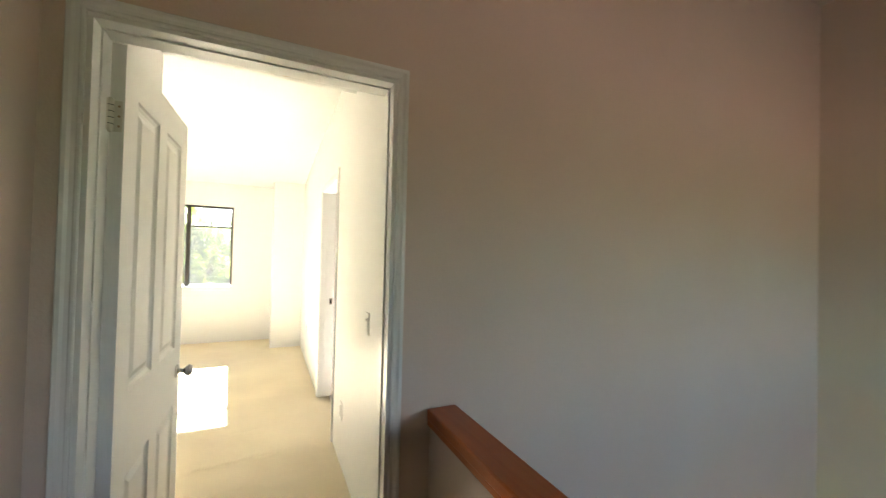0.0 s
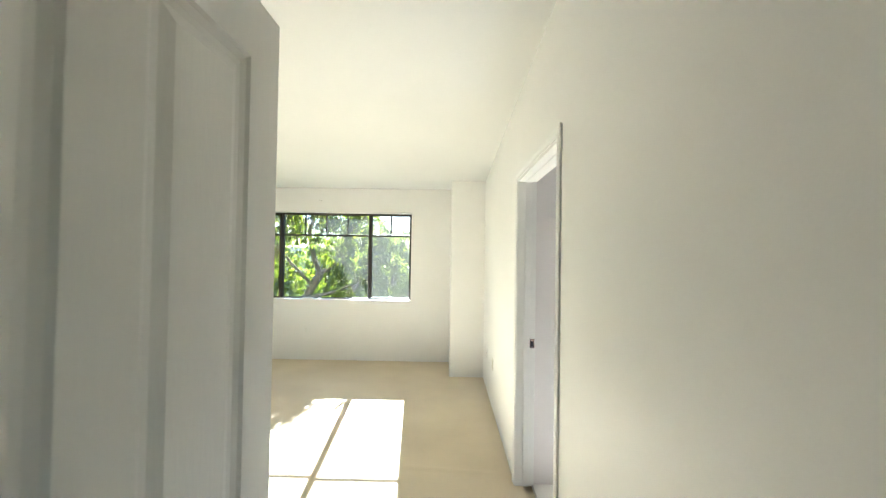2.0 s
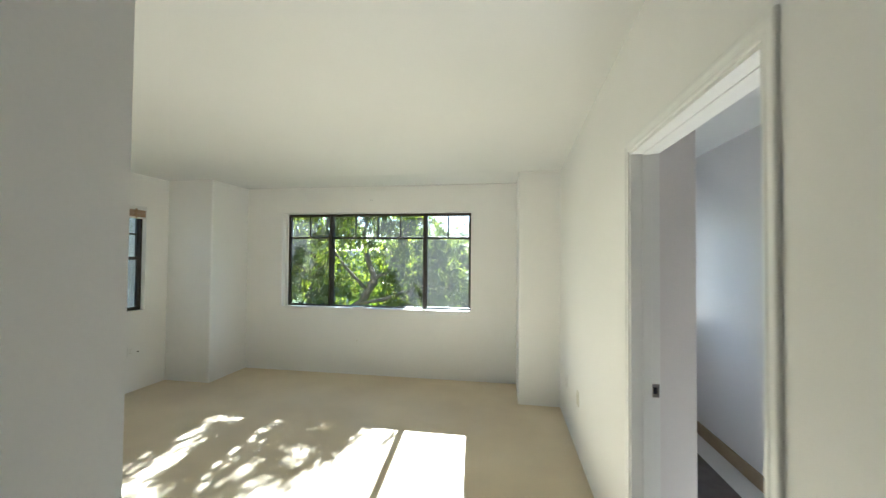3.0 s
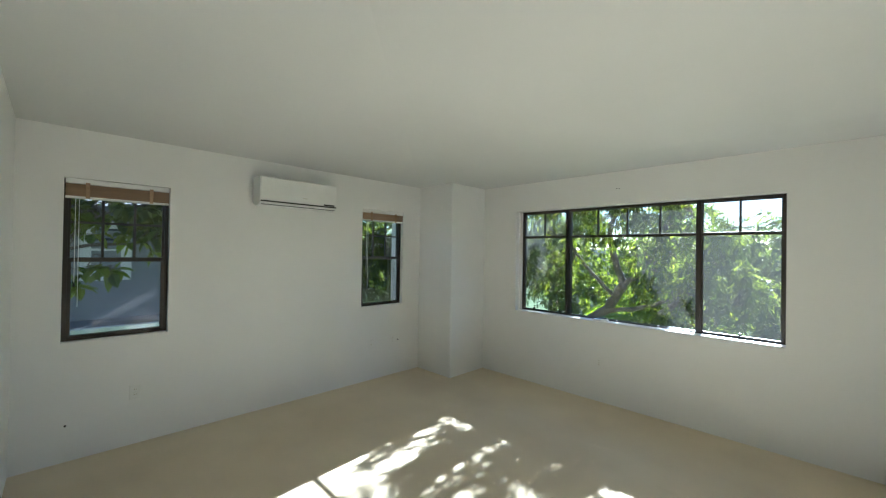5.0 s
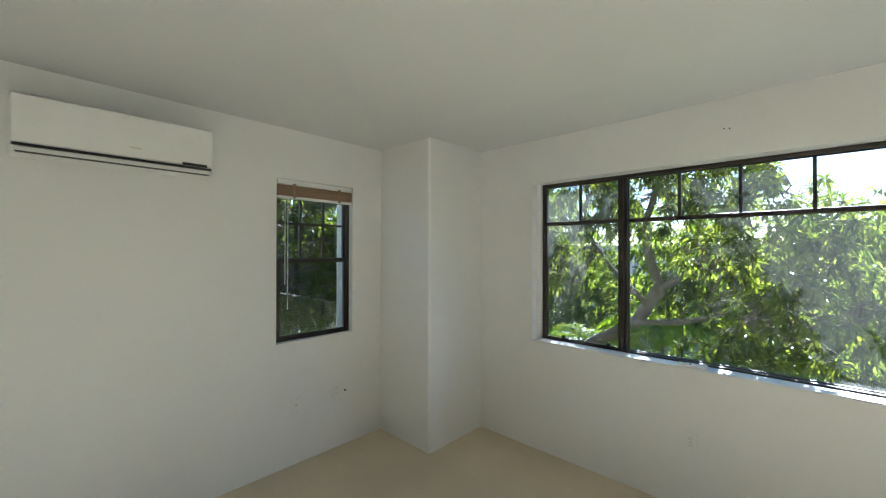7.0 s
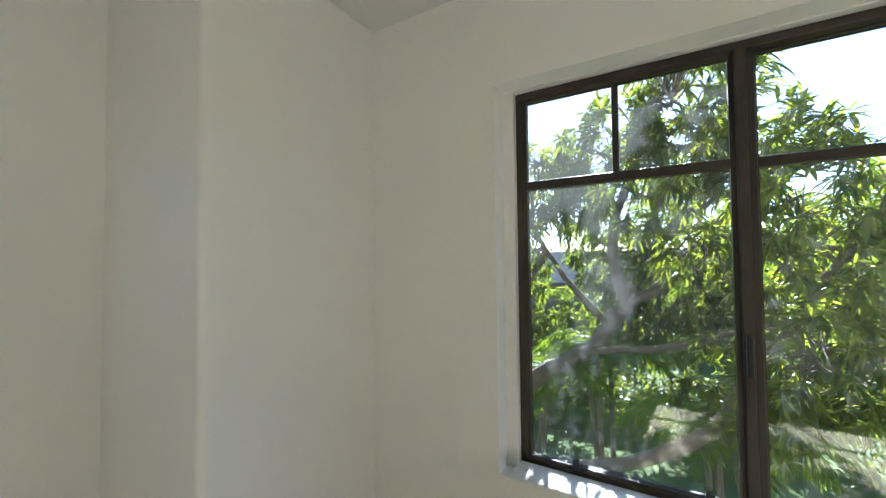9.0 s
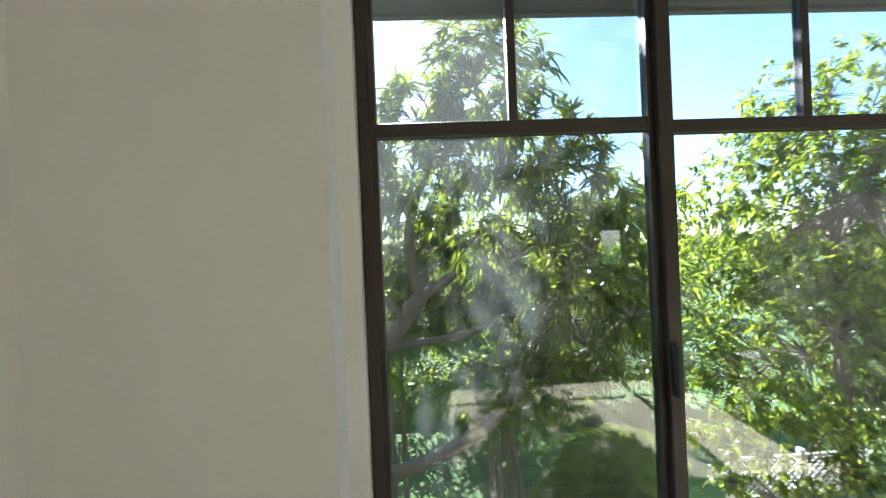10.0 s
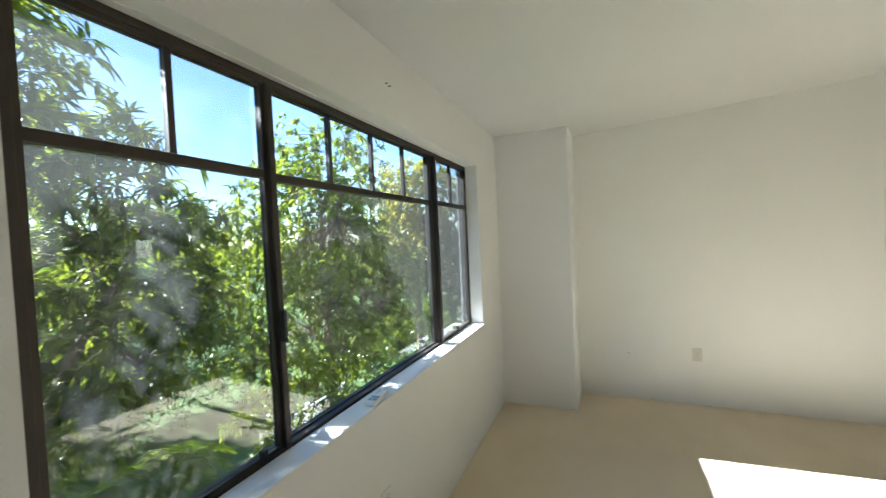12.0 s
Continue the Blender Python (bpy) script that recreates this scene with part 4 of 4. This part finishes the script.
tree("round_leaf_tree", (-5.9, 1.2, GROUND),
     [(-5.9, 1.2, GROUND), (-5.9, 1.3, -1.0), (-5.8, 1.5, 0.4), (-5.8, 1.75, 1.2), (-5.8, 2.1, 1.55), (-5.8, 2.7, 1.62)],
     [(-5.8, 2.15, 2.0, 0.3, 0.35, 0.25), (-5.8, 2.75, 2.0, 0.3, 0.4, 0.28), (-5.8, 2.75, 1.68, 0.25, 0.3, 0.16), (-5.75, 2.05, 1.18, 0.15, 0.22, 0.12), (-5.75, 2.35, 1.28, 0.12, 0.15, 0.07), (-5.8, 2.15, 1.65, 0.2, 0.2, 0.12)],
     120, 5, 0.17, 0.115, LEAF_MID, "slender tree with large rounded dark leaves", 14, 0.045, limbs=2, twig=0.004, r1=0.3,
     stems=[([(-5.8, 1.75, 1.2), (-5.8, 2.0, 1.32), (-5.78, 2.4, 1.33)], 0.012, 0.006), ([(-5.8, 1.9, 1.4), (-5.8, 2.3, 1.9), (-5.8, 2.8, 2.1)], 0.018, 0.008)])

# low planting
palm_fronds("areca_palm", (-3.3, 11.4, GROUND), 15, 1.4, "clump of bright green feather palm fronds", 21, 2.9)
palm_fronds("areca_palm", (-4.3, 10.9, GROUND), 13, 1.5, "clump of bright green feather palm fronds", 22, 2.6)
palm_fronds("areca_palm", (-1.9, 9.7, GROUND), 14, 1.2, "clump of bright green feather palm fronds", 23, 2.7)
palm_fronds("cycad", (-0.95, 9.8, GROUND), 18, 1.0, "grey-green cycad with stiff fronds", 24, 1.45, LEAF_MID, 0.7)
palm_fronds("areca_palm", (-0.35, 10.4, GROUND), 11, 1.2, "low clump of green feather palm fronds", 25, 1.5)


def hedge(name, x0, x1, y0, y1, h, n, material, label, seed, size=0.16):
    rnd = random.Random(seed)
    lv, lf = [], []
    for i in range(n):
        x, y = rnd.uniform(x0, x1), rnd.uniform(y0, y1)
        edge = 1 - 0.5 * abs(2 * (y - y0) / (y1 - y0) - 1) ** 3
        z = GROUND + h * edge * (0.75 + 0.25 * noise.noise(Vector((x * 0.9, y * 0.9, seed)))) * rnd.uniform(0.1, 1.0) ** 0.5
        for j in range(3):
            w = Vector((rnd.gauss(0, 1), rnd.gauss(0, 1), rnd.gauss(0.3, 0.7))).normalized()
            leaf(lv, lf, Vector((x, y, z)), w, size * rnd.uniform(0.6, 1.2), size * 0.36, rnd, 0.18, False)
    ob = solid(name, lv, lf, material, None)
    return tagged(ob, label, "shrubs", kind="stuff")


hedge("shrubs", -7.5, 6.0, 14.2, 16.2, 2.4, 5200, LEAF_MID, "row of mixed green shrubs across the garden", 31)
hedge("shrubs", 1.6, 7.5, 8.4, 9.8, 2.3, 5200, LEAF_MID, "mixed low shrubs below the broadleaf tree", 32, 0.14)
hedge("shrubs", 4.5, 11.0, 10.4, 12.6, 3.0, 4200, LEAF_MID, "tall mixed shrubs along the garden edge", 37, 0.18)
hedge("shrubs", -16, 14, 26.0, 30.0, 4.3, 5000, LEAF_DARK, "far bank of dark green shrubs", 33, 0.42)
hedge("shrubs", -60, 60, 60.0, 70.0, 6.2, 4500, LEAF_DARK, "far woods along the horizon", 34, 1.3)
hedge("shrubs", -30, -24, -2.0, 22.0, 5.2, 4500, LEAF_DARK, "tall dark hedge beyond the patio", 36, 0.5)
hedge("shrubs", -18.0, -15.5, 6.0, 12.5, 3.4, 2600, LEAF_SHADE, "dark shrubs behind the patio", 35, 0.22)


def house(name, x0, x1, y0, y1, h, ridge, wall_m, label, wins, along="x", siding=False):
    """A house with walls, a pitched roof with overhang, windows with trim, and siding boards where told."""
    th = tagged(empty(name, (x0 + x1) / 2, (y0 + y1) / 2, GROUND), label, "house")
    a, b = (x1 - x0) / 2, (y1 - y0) / 2
    part("wall", boxes((-a, a, -b, b, 0, h)), wall_m, th)
    bm = bmesh.new()
    o, t = 0.45, 0.12
    def pt(x, y, z):
        return bm.verts.new((x, y, z))
    for up in (0.0,):
        if along == "x":
            lo = [(-a - o, -b - o, h), (a + o, -b - o, h), (a + o, 0, h + ridge), (-a - o, 0, h + ridge), (-a - o, b + o, h), (a + o, b + o, h)]
        else:
            lo = [(-a - o, -b - o, h), (-a - o, b + o, h), (0, b + o, h + ridge), (0, -b - o, h + ridge), (a + o, -b - o, h), (a + o, b + o, h)]
        p = [pt(*q) for q in lo]
        q = [pt(r[0], r[1], r[2] + t) for r in lo]
        for f in ((0, 1, 2, 3), (3, 2, 5, 4)):
            bm.faces.new([p[i] for i in f])
            bm.faces.new([q[i] for i in f])
        for i, j in ((0, 1), (1, 2), (2, 5), (5, 4), (4, 3), (3, 0)):
            bm.faces.new((p[i], p[j], q[j], q[i]))
        bm.faces.new((p[0], p[3], p[4]))
        bm.faces.new((p[1], p[2], p[5]))
    part("roof", bm, SHINGLE, th)
    for face, c, z, w, hh in wins:
        win = empty("window")
        win.parent = th
        if face == "+x":
            win.matrix_local = pose(a, c, z, 0, 0, -90)
        elif face == "-y":
            win.matrix_local = pose(c, -b, z, 0, 0, 180)
        part("frame", boxes((-w / 2 - 0.15, w / 2 + 0.15, 0.0, 0.05, -hh / 2 - 0.17, -hh / 2), (-w / 2 - 0.15, w / 2 + 0.15, 0.0, 0.05, hh / 2, hh / 2 + 0.12), (-w / 2 - 0.15, -w / 2, 0.0, 0.05, -hh / 2, hh / 2), (w / 2, w / 2 + 0.15, 0.0, 0.05, -hh / 2, hh / 2), (-w / 2, w / 2, 0.0, 0.03, -0.02, 0.02)), TRIM, win, "white window trim")
        part("pane", boxes((-w / 2, w / 2, 0.004, 0.012, -hh / 2, hh / 2)), DARKPANE, win)
    if siding:
        n = int(h / 0.18)
        for i in range(n):
            bmb = bmesh.new()
            pts = [(a + 0.001, i * 0.18), (a + 0.024, i * 0.18), (a + 0.008, i * 0.18 + 0.178), (a + 0.001, i * 0.18 + 0.178)]
            lo = [bmb.verts.new((x, -b, z)) for x, z in pts]
            hi = [bmb.verts.new((x, b, z)) for x, z in pts]
            bmb.faces.new(lo)
            bmb.faces.new(hi)
            for k in range(4):
                bmb.faces.new((lo[k], lo[(k + 1) % 4], hi[(k + 1) % 4], hi[k]))
            part("siding_board", bmb, wall_m, th)
    return th


house("neighbour_house", -16.5, -9.2, -4.0, 3.9, 5.1, 1.5, SIDING, "blue-grey neighbouring house with lap siding and shingle roof", [("+x", 2.63, 4.47, 0.40, 0.76), ("+x", -1.0, 4.47, 0.40, 0.76)], "y", True)
house("distant_house", -9.5, -3.5, 21.0, 25.0, 3.4, 1.3, STUCCO, "pale house with a grey roof behind the garden", [("-y", -1.2, 1.9, 1.1, 1.1), ("-y", 1.4, 1.9, 1.1, 1.1)])
house("distant_house", -2.0, 4.4, 30.0, 36.0, 4.6, 1.25, STUCCO, "pale house with a grey roof on the far side", [], "y")


def side_wing():
    """Low wing of the neighbouring house: wall, flat roof edge, white gutter and downpipe."""
    th = tagged(empty("garden_shed", -8.75, 1.6, GROUND), "low grey side wing with a white gutter beside the house", "shed")
    part("wall", boxes((-0.42, 0.42, -3.0, 3.2, 0.0, 3.16)), SIDING, th)
    part("roof", boxes((-0.44, 0.47, -3.1, 3.3, 3.161, 3.23)), SHINGLE, th)
    part("gutter", boxes((0.472, 0.57, -3.1, 3.3, 3.17, 3.24), bevel=0.012), TRIM, th, "white painted gutter")
    part("downpipe", boxes((0.43, 0.50, -0.62, -0.54, 0.02, 2.955), bevel=0.012), TRIM, th, "white downpipe")
    for k in range(17):
        part("siding_board", boxes((0.421, 0.434, -3.0, 3.2, k * 0.18 + 0.01, k * 0.18 + 0.175), bevel=0.003), SIDING, th)


side_wing()


def garden_chair(m):
    th = tagged(empty("garden_chair"), "white moulded plastic garden armchair on the patio", "chair")
    part("seat", boxes((-0.23, 0.23, -0.22, 0.22, 0.40, 0.43), bevel=0.01), PLASTIC, th)
    bm = boxes((-0.23, 0.23, 0.0, 0.03, 0.0, 0.06), (-0.23, 0.23, 0.0, 0.03, 0.38, 0.46), *[(-0.23 + i * 0.085, -0.19 + i * 0.085, 0.005, 0.025, 0.06, 0.38) for i in range(6)])
    bm.transform(pose(0, 0.22, 0.42, -12))
    part("backrest", bm, PLASTIC, th)
    for x in (-0.22, 0.22):
        for y in (-0.20, 0.20):
            part("leg", boxes((x - 0.02, x + 0.02, y - 0.02, y + 0.02, 0.0, 0.40), bevel=0.006), PLASTIC, th)
        part("armrest", boxes((x - 0.03, x + 0.03, -0.22, 0.24, 0.62, 0.645), bevel=0.008), PLASTIC, th)
        part("arm_post", boxes((x - 0.018, x + 0.018, -0.20, -0.16, 0.43, 0.62), bevel=0.004), PLASTIC, th)
    th.matrix_world = m
    return th


garden_chair(pose(-11.9, 5.95, TERRACE, 0, 0, -120))
garden_chair(pose(-12.7, 6.9, TERRACE, 0, 0, 40))


def lattice_fence():
    th = tagged(empty("lattice_fence", 3.2, 11.4, GROUND), "white diagonal lattice fence panel in the garden", "fence")
    part("top_rail", boxes((-1.2, 1.2, -0.02, 0.02, 0.86, 0.91)), TRIM, th)
    part("bottom_rail", boxes((-1.2, 1.2, -0.02, 0.02, 0.08, 0.13)), TRIM, th)
    for x in (-1.2, 0.0, 1.2):
        part("post", boxes((x - 0.04, x + 0.04, -0.045, 0.045, 0.0, 1.0)), TRIM, th)
    for k in range(14):
        for s in (-1, 1):
            bm = boxes((-0.014, 0.014, -0.006, 0.006, -0.52, 0.52))
            bm.transform(Matrix.Translation((-0.78 + k * 0.12, 0.006 * s, 0.495)) @ Matrix.Rotation(s * radians(45), 4, "Y"))
            part("slat", bm, TRIM, th)


lattice_fence()
